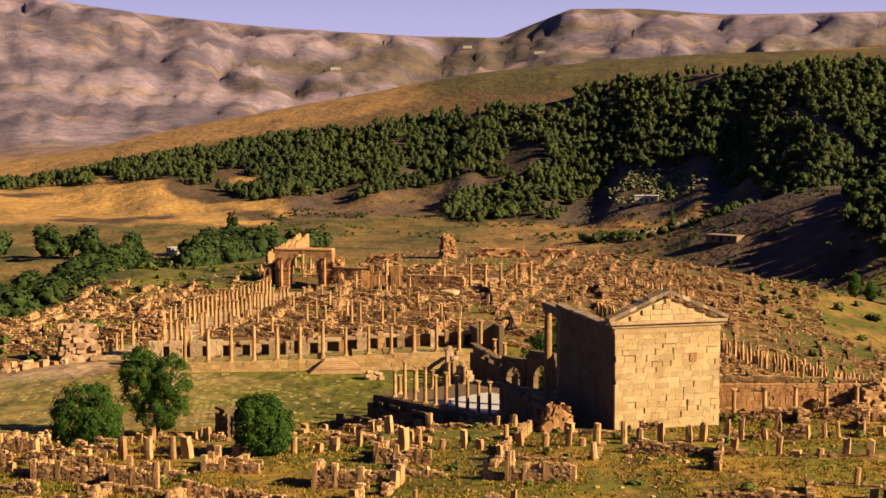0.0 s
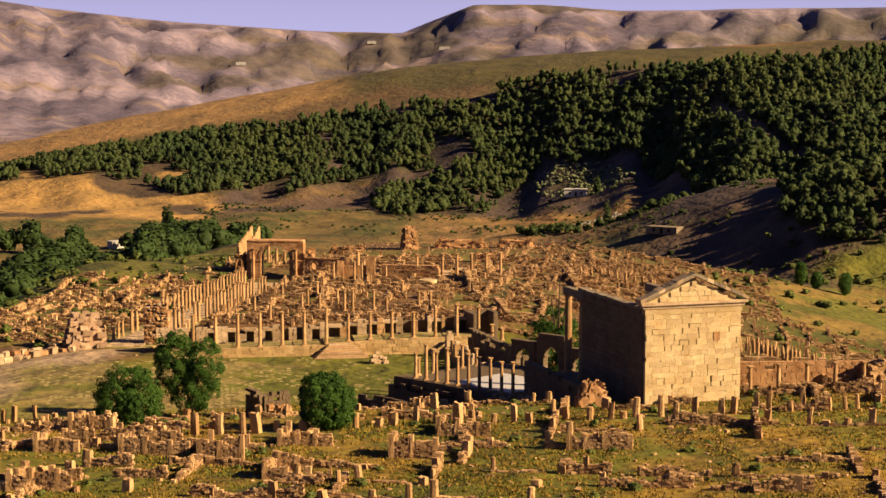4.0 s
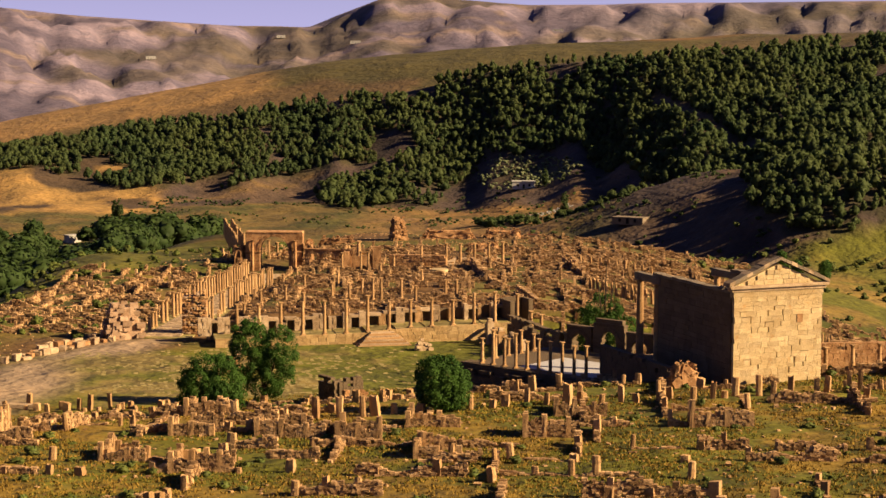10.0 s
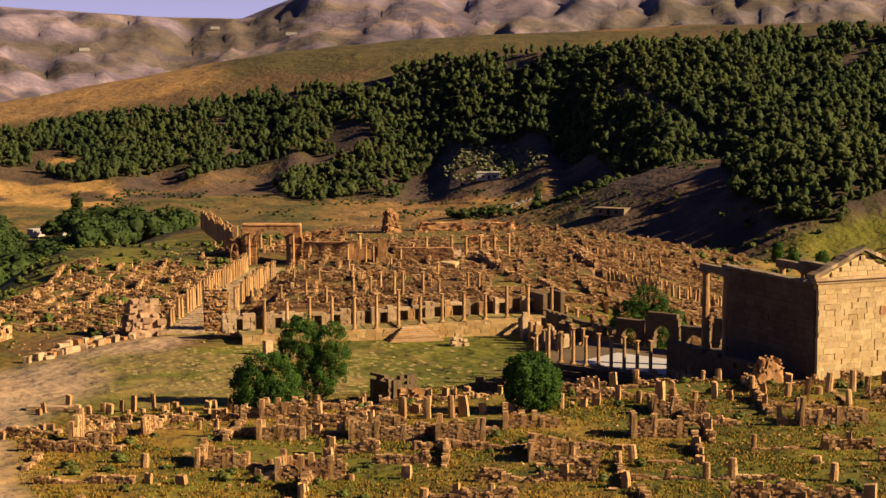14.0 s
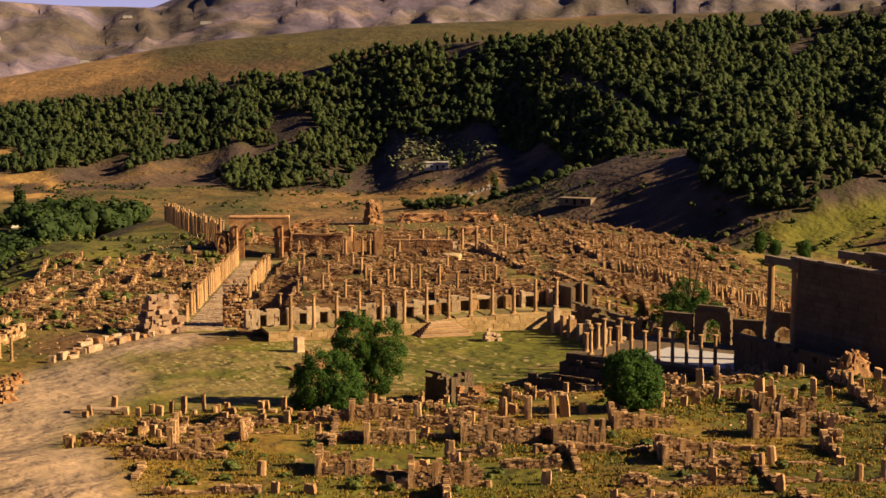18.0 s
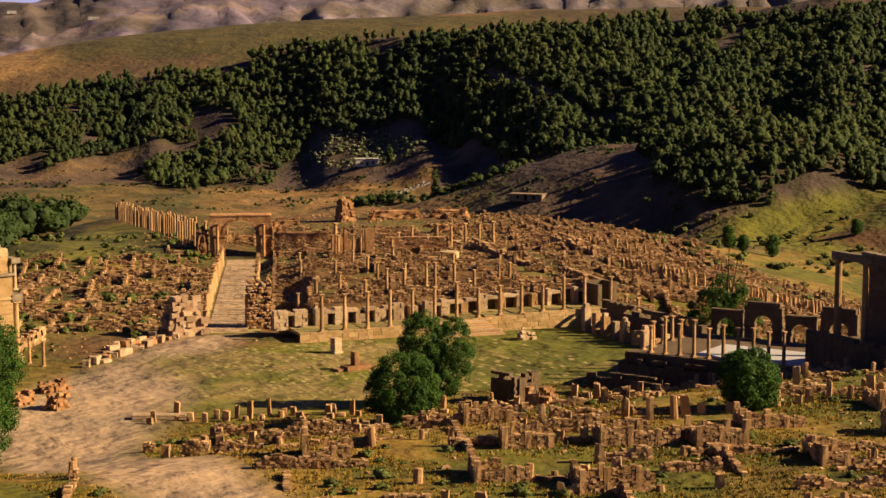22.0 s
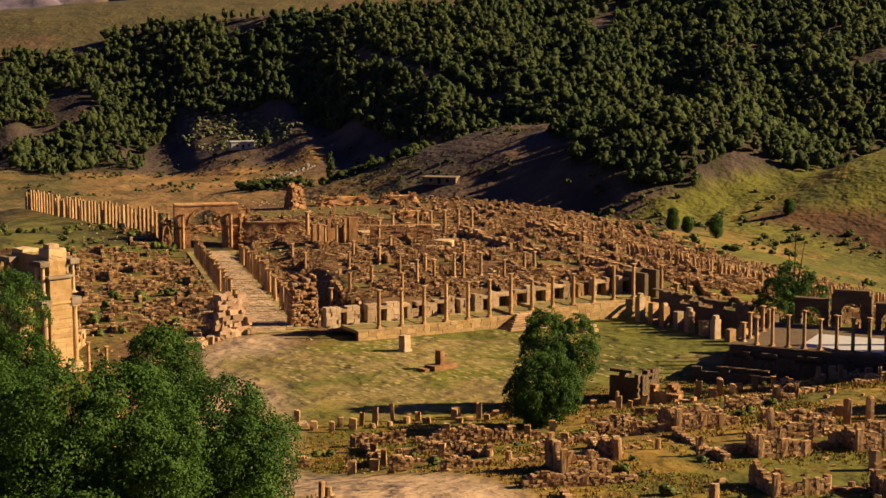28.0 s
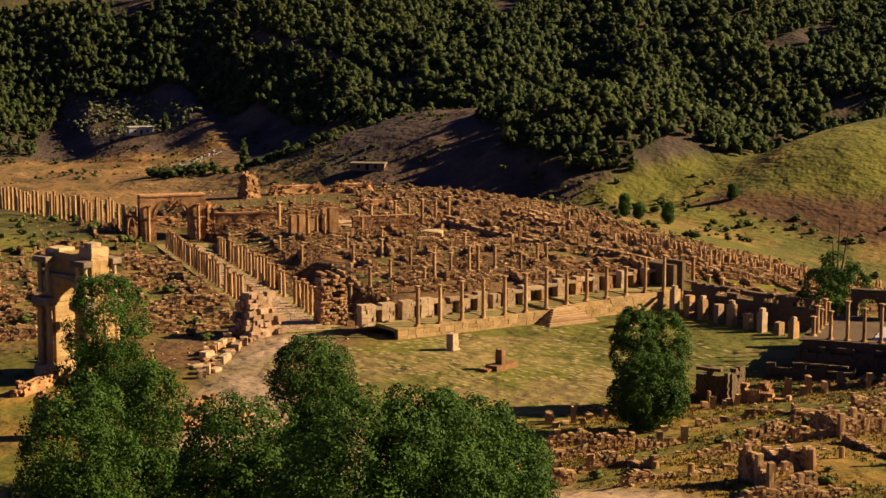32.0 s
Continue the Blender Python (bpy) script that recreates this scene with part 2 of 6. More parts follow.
def hill_polar(x, y):
    """Bearing and distance from the head of the spur, and the share of the way from the hill's foot to its crest."""
    az, r = np.degrees(np.arctan2(x + 130, y + 150)), np.hypot(x + 130, y + 150)
    foot, crest = np.interp(az, HILL_AZ, FOOT_R), np.interp(az, HILL_AZ, CREST_R)
    return az, r, (r - foot) / (crest - foot)


def seg_dist(x, y, ax, ay, bx, by):
    """Distance from the line a-b, and the share of the way along it."""
    f = np.clip(((x - ax) * (bx - ax) + (y - ay) * (by - ay)) / ((bx - ax) ** 2 + (by - ay) ** 2), 0, 1)
    return np.hypot(x - ax - f * (bx - ax), y - ay - f * (by - ay)), f


def hill_height(x, y):
    """The wooded hillside across the valley and the dark hill before it."""
    az, r, s = hill_polar(x, y)
    zf, zc = np.interp(az, HILL_AZ, FOOT_Z), np.interp(az, HILL_AZ, CREST_Z)
    power = np.interp(az, [21, 24, 28.4, 31, 34], [1.5, 1.9, 1.8, 1.15, 1.0])
    t = np.clip(s, 0, 1)
    z = zf + (zc - zf) * t ** power
    z = z - 10 * sstep((s - 1.0) / 0.6)
    on = sstep(t / 0.2) * sstep((1.05 - t) / 0.25)
    # ribs and ravines running down the slope
    z = z + 8 * (ridged(az / 3.1 + 0.3, r / 420, 2, 15) - 0.66) * on
    z = z + np.interp(az, [19, 22, 28, 30], [4.5, 1.8, 1.8, 4.5]) * (ridged(x / 36, y / 36, 3, 17) - 0.68) * sstep((s + 0.1) / 0.15) * sstep((0.75 - s) / 0.3)
    z = z - 5 * np.exp(-((az - 28.9 + 0.9 * t) / 0.6) ** 2) * sstep(t / 0.2) * sstep((0.95 - t) / 0.3)
    z = z + 3.5 * np.exp(-((az - 30.9 - 2.2 * (0.8 - t)) / 0.9) ** 2) * on
    # knoll of the farmhouse and the bare spur beside it
    z = z + 3.0 * np.exp(-(((x - 222) / 26) ** 2 + ((y - 572) / 26) ** 2))
    d, f = seg_dist(x, y, 246, 530, 212, 500)
    z = z + (2.0 - 1.2 * f) * np.exp(-(d / 14) ** 2)
    # dark bare hill in front of the wood
    rough = 3.0 * (ridged(x / 17, y / 17, 3, 23) - 0.6)
    d, f = seg_dist(x, y, 182, 424, 219, 364)
    z = np.maximum(z, -30 + (9 + 23 * f ** 0.8) * np.exp(-(d / 62) ** 2) + 0.8 * rough)
    d, f = seg_dist(x, y, 219, 364, 230, 306)
    z = np.maximum(z, -30 + (32 + 6 * f) * np.exp(-(d / 70) ** 2) + 0.8 * rough)
    return z


def gullies(x, y, az, dist):
    """Worn ribs and ravines of the far mountains, most of them running downhill."""
    bend = 1.1 * fbm(x / 500, y / 500, 3, 14)
    return 0.30 * ridged(x / 520, y / 520, 4, 11) + 0.38 * ridged(az / 2.2 + bend, dist / 900, 4, 13) + 0.32 * ridged(az / 0.75 + 2 * bend, dist / 420, 4, 19)


def far_height(x, y):
    dx, dy = x + 66, y + 183
    az, dist = np.degrees(np.arctan2(dx, dy)), np.hypot(dx, dy)
    ec = np.interp(az, [-30, 0, 4, 7, 9, 12.3, 15.5, 19.5, 22.5, 26, 29, 45, 80], [-4.2, -3.2, -2.5, -1.85, -1.5, -0.9, -0.3, 0.08, 0.28, 0.4, 0.55, 0.8, 0.9])
    zb = 42.7 + 1340 * np.tan(np.radians(ec + 0.12))
    hill_b = zb - 60 * sstep(np.abs(dist - 1340) / 420)
    em = np.interp(az, [-30, 0.5, 2, 5, 9, 13.5, 16.2, 18.5, 20.7, 23, 25.5, 27, 30, 40, 80], [1.8, 2.15, 2.15, 1.7, 1.28, 1.0, 0.95, 1.85, 1.85, 1.66, 1.66, 1.71, 1.72, 1.78, 1.7])
    zm = 42.7 + 4100 * np.tan(np.radians(em))
    up = sstep((dist - 1700) / 2300)
    mount = -45 + (zm + 45) * up ** 1.15 + (gullies(x, y, az, dist) - 0.70) * 105 * sstep((dist - 1500) / 1900) * sstep((4150 - dist) / 700)
    mount = np.minimum(mount, 42.7 + dist * np.tan(np.radians(em)) - 2)
    mount = mount - 140 * sstep((dist - 4150) / 400)
    return np.where(dist > 1340, np.maximum(mount, hill_b), hill_b)


def green_rise(x, y):
    """The smooth grassy hill east of the town, its long face turned south."""
    dy = y - (258 - 0.16 * (x - 188))
    up = np.interp(x, [120, 165, 186, 204, 225, 240, 260, 285, 340, 420], [0, 3, 10, 17.5, 25.5, 29.5, 32, 34, 42, 48])
    return up * np.where(dy < 0, np.exp(-(dy / 88) ** 2), np.exp(-(dy / 34) ** 2))


def ground_height(x, y):
    """One sheet from the foreground to the horizon."""
    x, y = np.asarray(x, float), np.asarray(y, float)
    r = ruin_height(x, y)
    # edges of the spur: west bank, north end, east bank
    axis = -43 + 0.46 * (y - 110)
    west = sstep((axis - 48 + 7 * sstep((y - 105) / 50) - 0.12 * np.clip(110 - y, 0, 200) - x) / 75)
    east = sstep((x + 43 - 0.46 * np.clip(y - 110, 0, 400) - 62) / 150)
    north = sstep((y - 268 + 0.5 * np.clip(x - 40, 0, 110)) / 100)
    r = r - 21 * west * sstep((y + 20) / 90) - 21 * east - 20 * north * (1 - 0.8 * west)
    knoll = np.exp(-(((x + 34) / 18) ** 2 + ((y - 252) / 30) ** 2))
    r = r + 4.5 * knoll
    r = r + green_rise(x, y)
    h = hill_height(x, y)
    az, dc = np.degrees(np.arctan2(x + 130, y + 150)), np.hypot(x + 130, y + 150)
    w = sstep((dc - np.interp(az, [10, 25, 33, 37, 39, 41, 46], [520, 490, 460, 455, 490, 505, 560])) / np.interp(az, [33, 37, 40], [120, 70, 50]))
    z = r * (1 - w) + h * w
    # a tongue of land carries the column row beyond the arch, its west side broad and grassy
    d, f = seg_dist(x, y, -4, 224, 28.5, 365)
    side = (x + 4) * 0.975 - (y - 224) * 0.225
    z = z + (-6.0 - 8.5 * f - z) * np.exp(-(d / np.where(side < 0, 40 - 8 * f, 17)) ** 2) * sstep((y - 200) / 30) * sstep((425 - y) / 40)
    dist = np.hypot(x + 66, y + 183)
    w2 = sstep((dist - 1030) / 220)
    z = z * (1 - w2) + far_height(x, y) * w2
    near = sstep((dist - 700) / 300)
    z = z + 0.5 * (fbm(x / 9, y / 9, 3, 2) - 0.5) * (1 - near) * sstep(np.abs(y - 70) / 30 - 0.8) + 3 * (fbm(x / 60, y / 60, 3, 4) - 0.5) * sstep((y - 330) / 100)
    # the street's bed, and the court round the arch
    u, v = (x + 45.2) * 0.423 + (y - 112.4) * 0.906, (x + 45.2) * 0.906 - (y - 112.4) * 0.423
    bed = np.interp(u, [-6, 0, 60, 110, 200], [-5.3, -5.15, -6.6, -8.0, -9.0]) - 0.12
    wide = 6.4 + 4 * sstep((u - 98) / 10)
    w3 = sstep((wide - np.abs(v)) / 2.4) * sstep((u + 6) / 4) * sstep((126 - u) / 8)
    return z * (1 - w3) + bed * w3


WOOD_EDGE = ((-110, 850), (-57, 838), (-27, 846), (2, 811), (25, 799), (39, 785), (54, 756), (67, 722), (84, 716), (106, 722), (122, 704), (149, 727),
             (169, 720), (186, 714), (195, 706), (203, 728), (212, 748), (221, 732), (220, 707), (211, 690), (190, 690), (164, 683), (154, 687), (148, 640),
             (149, 607), (173, 610), (193, 610), (206, 632), (219, 642), (232, 660), (241, 660), (249, 633), (261, 617), (265, 598), (254, 553))
WOOD_EDGE += ((252, 535), (256, 530), (240, 487), (239, 440), (252, 412), (246, 372), (233, 346), (224, 330), (213, 341), (198, 331), (186, 312), (179, 292), (178, 276), (188, 267),
              (213, 258), (244, 254), (270, 250), (330, 238), (460, 300), (440, 420), (400, 600), (340, 720), (300, 800), (260, 920), (150, 980), (0, 1000), (-110, 1000))


def inside(x, y, edge):
    """Whether points lie inside a closed outline."""
    m = np.zeros(np.shape(x), bool)
    for (ax, ay), (bx, by) in zip(edge, edge[1:] + edge[:1]):
        if ay != by:
            m ^= ((ay > y) != (by > y)) & (x < ax + (y - ay) * (bx - ax) / (by - ay))
    return m


def forest_mask(x, y):
    az, r, s = hill_polar(x, y)
    wx, wy = x + 9 * (fbm(x / 16, y / 16, 2, 71) - 0.5), y + 9 * (fbm(x / 16, y / 16, 2, 72) - 0.5)
    m = inside(wx, wy, WOOD_EDGE) & (s < 1.0 + 0.1 * (fbm(x / 30, y / 30, 2, 75) - 0.5))
    m &= fbm(x / 22, y / 22, 3, 73) > np.interp(az, [8, 14, 20, 27, 33, 40], [0.34, 0.36, 0.34, 0.26, 0.26, 0.28])
    # a bare track slants down through the trees to a pale scar
    for ax, ay, bx, by in ((307, 605, 298, 564), (298, 564, 278, 474)):
        m &= seg_dist(x, y, ax, ay, bx, by)[0] > 2.6
    m &= (np.hypot((x - 276) / 7, (y - 466) / 14) > 1) & (np.hypot((x - 352) / 10, (y - 384) / 17) > 1)
    return m


def gz(x, y):
    return float(ground_height(np.array([float(x)]), np.array([float(y)]))[0])


# town axes: the paved street runs along U, its right-hand side is V
U, V = Vector((0.423, 0.906, 0)), Vector((0.906, -0.423, 0))
STREET_A = Vector((-45.2, 112.4, 0))
TOWN_TURN = -25.0


def street_xy(u, v):
    p = STREET_A + U * u + V * v
    return p.x, p.y


def road_mask(x, y):
    """The bare track that climbs to the square, and the trodden part of the square."""
    cx = np.interp(y, [-40, 10, 40, 62, 85, 110], [-103, -99, -96, -88, -70, -50])
    w = np.interp(y, [-40, 10, 40, 62, 85, 110], [5.5, 6, 7, 13, 12, 5])
    d = np.abs(x - cx + 3 * (fbm(x / 8, y / 8, 2, 21) - 0.5)) / w
    return sstep(1.5 - d) * sstep((112 - y) / 4)


def ground_colour(x, y):
    z0 = np.zeros_like(x)
    g1, g2 = fbm(x / 14, y / 14, 4, 31), fbm(x / 45, y / 45, 3, 33)

    def c(r, g, b):
        return np.stack([z0 + r, z0 + g, z0 + b], -1)

    def mixc(a, b, w):
        return a * (1 - w[..., None]) + b * w[..., None]
    dry, green = c(0.52, 0.355, 0.055), c(0.265, 0.275, 0.026)
    col = mixc(green, dry, sstep((0.6 * g1 + 0.4 * fbm(x / 5, y / 5, 3, 35) - 0.455) / 0.15))
    town = sstep((y - 94) / 8) * sstep((300 - y) / 30) * sstep((x - (-43 + 0.46 * (y - 110)) + 40) / 15) * sstep((150 - x + 0.2 * y) / 40)
    col = mixc(col, mixc(c(0.34, 0.20, 0.075), c(0.27, 0.24, 0.055), sstep((g1 - 0.46) / 0.12)), town)
    axis = -43 + 0.46 * (y - 110)
    bank = sstep((axis - 7 - x) / 12 + sstep((y - 226) / 12) * sstep((axis + 14 - x) / 10)) * sstep((y - 112) / 20) * sstep((440 - y) / 40)
    turf = mixc(c(0.30, 0.30, 0.045), c(0.52, 0.36, 0.085), sstep((0.5 * g1 + 0.5 * g2 - 0.49) / 0.10))
    turf = mixc(turf, c(0.16, 0.17, 0.03), sstep((fbm(x / 12, y / 12, 3, 39) - 0.56) / 0.08))
    col = mixc(col, turf, bank)
    col = mixc(col, c(0.82, 0.63, 0.40), road_mask(x, y))
    square = sstep((x + 72) / 10) * sstep((20 - x) / 10) * sstep((y - 48) / 6) * sstep((98 - y) / 5)
    col = mixc(col, mixc(c(0.50, 0.40, 0.13), c(0.29, 0.315, 0.036), sstep((0.45 * g1 + 0.55 * fbm(x / 5, y / 4, 3, 37) + 0.22 * (x + 30) / 50 - 0.36) / 0.14)), square)
    # valley and the hills opposite
    az, rc, hs = hill_polar(x, y)
    v = sstep((rc - np.interp(az, [10, 25, 33, 37, 40, 46], [500, 480, 450, 450, 500, 560])) / 50)
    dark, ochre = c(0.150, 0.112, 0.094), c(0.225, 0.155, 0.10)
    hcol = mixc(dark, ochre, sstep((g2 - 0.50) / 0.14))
    # darker in the hollows of the ridged noise, paler on its crests
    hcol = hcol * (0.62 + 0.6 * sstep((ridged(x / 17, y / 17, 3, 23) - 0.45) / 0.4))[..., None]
    plain = sstep((0.06 - hs) / 0.1) * sstep((31 - az) / 3)
    hcol = mixc(hcol, mixc(c(0.36, 0.265, 0.085), c(0.19, 0.19, 0.055), sstep((g1 - 0.46) / 0.15)), plain)
    warm = sstep((az - 20) / 2) * sstep((28.6 - az) / 1.5) * sstep((rc - 575) / 40) * sstep((0.12 - hs) / 0.1)
    hcol = mixc(hcol, mixc(c(0.62, 0.39, 0.14), c(0.38, 0.27, 0.09), sstep((fbm(x / 11, y / 16, 3, 45) - 0.5) / 0.14)), warm)
    yellow = sstep((14.5 - az + 3 * (g2 - 0.5)) / 1.2) * sstep((hs + 0.2) / 0.12)
    hcol = mixc(hcol, mixc(c(0.84, 0.54, 0.17), c(0.19, 0.135, 0.08), sstep((g2 + 0.25 * sstep((hs - 0.3) / 0.1) * sstep((az - 9) / 2) - 0.60) / 0.04)), yellow)
    edge = np.minimum(seg_dist(x, y, 78, 682, 120, 699)[0], seg_dist(x, y, 120, 699, 168, 716)[0])
    hcol = mixc(hcol, c(0.42, 0.28, 0.11), sstep((6 - edge) / 5))
    clear = np.maximum(np.exp(-(((x - 188 + 0.25 * (y - 540)) / 24) ** 2 + ((y - 540) / 58) ** 2)), np.exp(-(((x - 214) / 17) ** 2 + ((y - 518) / 20) ** 2)))
    hcol = mixc(hcol, mixc(c(0.66, 0.40, 0.13), c(0.36, 0.28, 0.08), sstep((g1 - 0.54) / 0.12)), sstep(clear * 2 - 0.5))
    plot = np.exp(-(((x - 238) / 17) ** 2 + ((y - 602) / 40) ** 2))
    hcol = mixc(hcol, mixc(c(0.13, 0.12, 0.055), c(0.24, 0.19, 0.10), sstep((fbm(x / 8, y / 8, 2, 29) - 0.45) / 0.15)), sstep(plot * 2 - 0.6))
    track = seg_dist(x, y, 150, 560, 200, 497)[0]
    hcol = mixc(hcol, c(0.74, 0.50, 0.25), 0.8 * sstep((4 - track) / 3))
    scar = np.minimum(seg_dist(x, y, 307, 605, 298, 564)[0], seg_dist(x, y, 298, 564, 278, 474)[0])
    hcol = mixc(hcol, c(0.34, 0.23, 0.12), sstep((4 - scar) / 3))
    slope = sstep((x - (-43 + 0.46 * (y - 110)) - 100) / 30) * sstep((y - 40) / 40)
    col = mixc(col, mixc(c(0.24, 0.255, 0.035), c(0.50, 0.36, 0.085), sstep((g1 - 0.47) / 0.16)), slope)
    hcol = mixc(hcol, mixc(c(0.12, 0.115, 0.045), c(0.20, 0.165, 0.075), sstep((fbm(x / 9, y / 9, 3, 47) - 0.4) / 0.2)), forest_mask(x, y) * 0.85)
    gh = green_rise(x, y) / 40
    grass = mixc(c(0.335, 0.355, 0.040), c(0.62, 0.45, 0.075), sstep((fbm(x / 46, y / 30, 3, 41) - 0.52 + 0.0012 * (x - 240)) / 0.16))
    grass = mixc(grass, c(0.27, 0.145, 0.055), sstep((0.40 - gh) / 0.12) * sstep((x - 178) / 12) * sstep((238 - y + 24 * (g1 - 0.5)) / 8))
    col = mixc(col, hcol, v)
    col = mixc(col, grass, sstep(gh * 8 - 0.35) * sstep((268 - 0.16 * (x - 188) - y) / 6))
    # far country
    dist = np.hypot(x + 66, y + 183)
    az = np.degrees(np.arctan2(x + 66, y + 183))
    f1 = sstep((dist - 1000) / 120)
    field = fbm(x / 210 + 5, y / 90, 3, 51)
    olive = mixc(c(0.205, 0.180, 0.062), c(0.27, 0.185, 0.085), sstep((field - 0.57) / 0.05))
    strip = sstep((dist - 1215 + 40 * (fbm(x / 90, y / 90, 2, 57) - 0.5)) / 25) * sstep((14.5 - az) / 1.5)
    olive = mixc(olive, c(0.66, 0.42, 0.16), strip)
    bank = np.exp(-(((az - 27.5) / 2.2) ** 2 + ((dist - 1330) / 45) ** 2))
    olive = mixc(olive, c(0.52, 0.30, 0.12), sstep(bank * 2 - 0.6))
    olive = mixc(olive, c(0.14, 0.13, 0.055), 0.5 * sstep((az - 25) / 4) * sstep((37 - az) / 3))
    col = mixc(col, olive, f1)
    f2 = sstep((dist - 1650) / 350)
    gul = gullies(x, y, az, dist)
    # violet haze of distance and shade in the gullies mixed into the colour
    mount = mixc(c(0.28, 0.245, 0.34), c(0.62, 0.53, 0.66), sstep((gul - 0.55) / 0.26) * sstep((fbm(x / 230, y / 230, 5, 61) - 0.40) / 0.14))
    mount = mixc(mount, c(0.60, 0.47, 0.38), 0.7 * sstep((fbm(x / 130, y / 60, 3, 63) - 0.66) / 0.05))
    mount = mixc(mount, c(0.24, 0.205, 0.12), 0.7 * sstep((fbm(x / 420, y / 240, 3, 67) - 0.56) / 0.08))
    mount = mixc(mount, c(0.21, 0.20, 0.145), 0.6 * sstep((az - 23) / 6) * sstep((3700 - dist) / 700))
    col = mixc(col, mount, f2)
    return np.clip(col * np.array([0.32, 0.31, 0.335]), 0, 1)


def build_ground():
    cx, cy = -130.0, -150.0
    az = np.radians(np.concatenate([np.arange(-15, 72, 0.25), np.arange(72, 345, 7.0)]))
    rad = np.concatenate([[0.02, 20, 40], 60 * 1.0098 ** np.arange(0, 449)])
    rad = np.concatenate([rad[rad < 4600], [4700.0, 12000.0]])
    A, R = np.meshgrid(az, rad)
    X, Y = cx + R * np.sin(A), cy + R * np.cos(A)
    Z = ground_height(X, Y)
    Z[-1] = -200
    nr, na = X.shape
    verts = np.stack([X, Y, Z], -1).reshape(-1, 3)
    i, j = np.meshgrid(np.arange(nr - 1), np.arange(na), indexing="ij")
    j2 = (j + 1) % na
    faces = np.stack([i * na + j, (i + 1) * na + j, (i + 1) * na + j2, i * na + j2], -1).reshape(-1, 4)[:, ::-1]
    me = array_mesh("ground", verts, faces, GROUND)
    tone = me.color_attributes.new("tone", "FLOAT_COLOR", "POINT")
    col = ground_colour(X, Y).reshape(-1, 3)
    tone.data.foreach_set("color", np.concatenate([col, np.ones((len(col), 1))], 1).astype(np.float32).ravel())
    me.shade_smooth()
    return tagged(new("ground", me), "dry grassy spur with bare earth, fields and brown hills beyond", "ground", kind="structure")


build_ground()

# ---- temple on the slope ----
def column(parent, x, y, z, h, r, mat=STONE, capital=True, base=True, broken=False, name="column"):
    """A column with plinth, shaft with entasis and capital, as parts of a thing."""
    c = part(name, lathe_bm([(r, z + (0.32 if base else 0)), (r * 1.0, z + h * 0.3), (r * 0.93, z + h * 0.7), (r * 0.85, z + h - (0.5 if capital else 0))], 12, at=(x, y, 0), wob=0.03), mat, parent)
    if base:
        b = lathe_bm([(r * 1.35, z + 0.14), (r * 1.38, z + 0.22), (r * 1.1, z + 0.3), (r * 1.02, z + 0.36)], 12, at=(x, y, 0))
        box_bm(r * 2.9, r * 2.9, 0.16, (x, y, z), 0.3, 1, b)
        part("column_base", b, mat, c)
    if capital:
        k = lathe_bm([(r * 0.86, z + h - 0.5), (r * 0.95, z + h - 0.42), (r * 0.98, z + h - 0.3), (r * 1.3, z + h - 0.12)], 12, at=(x, y, 0))
        box_bm(r * 2.7, r * 2.7, 0.14, (x, y, z + h - 0.13), 0.4, 1, k)
        part("capital", k, mat, c)
    return c


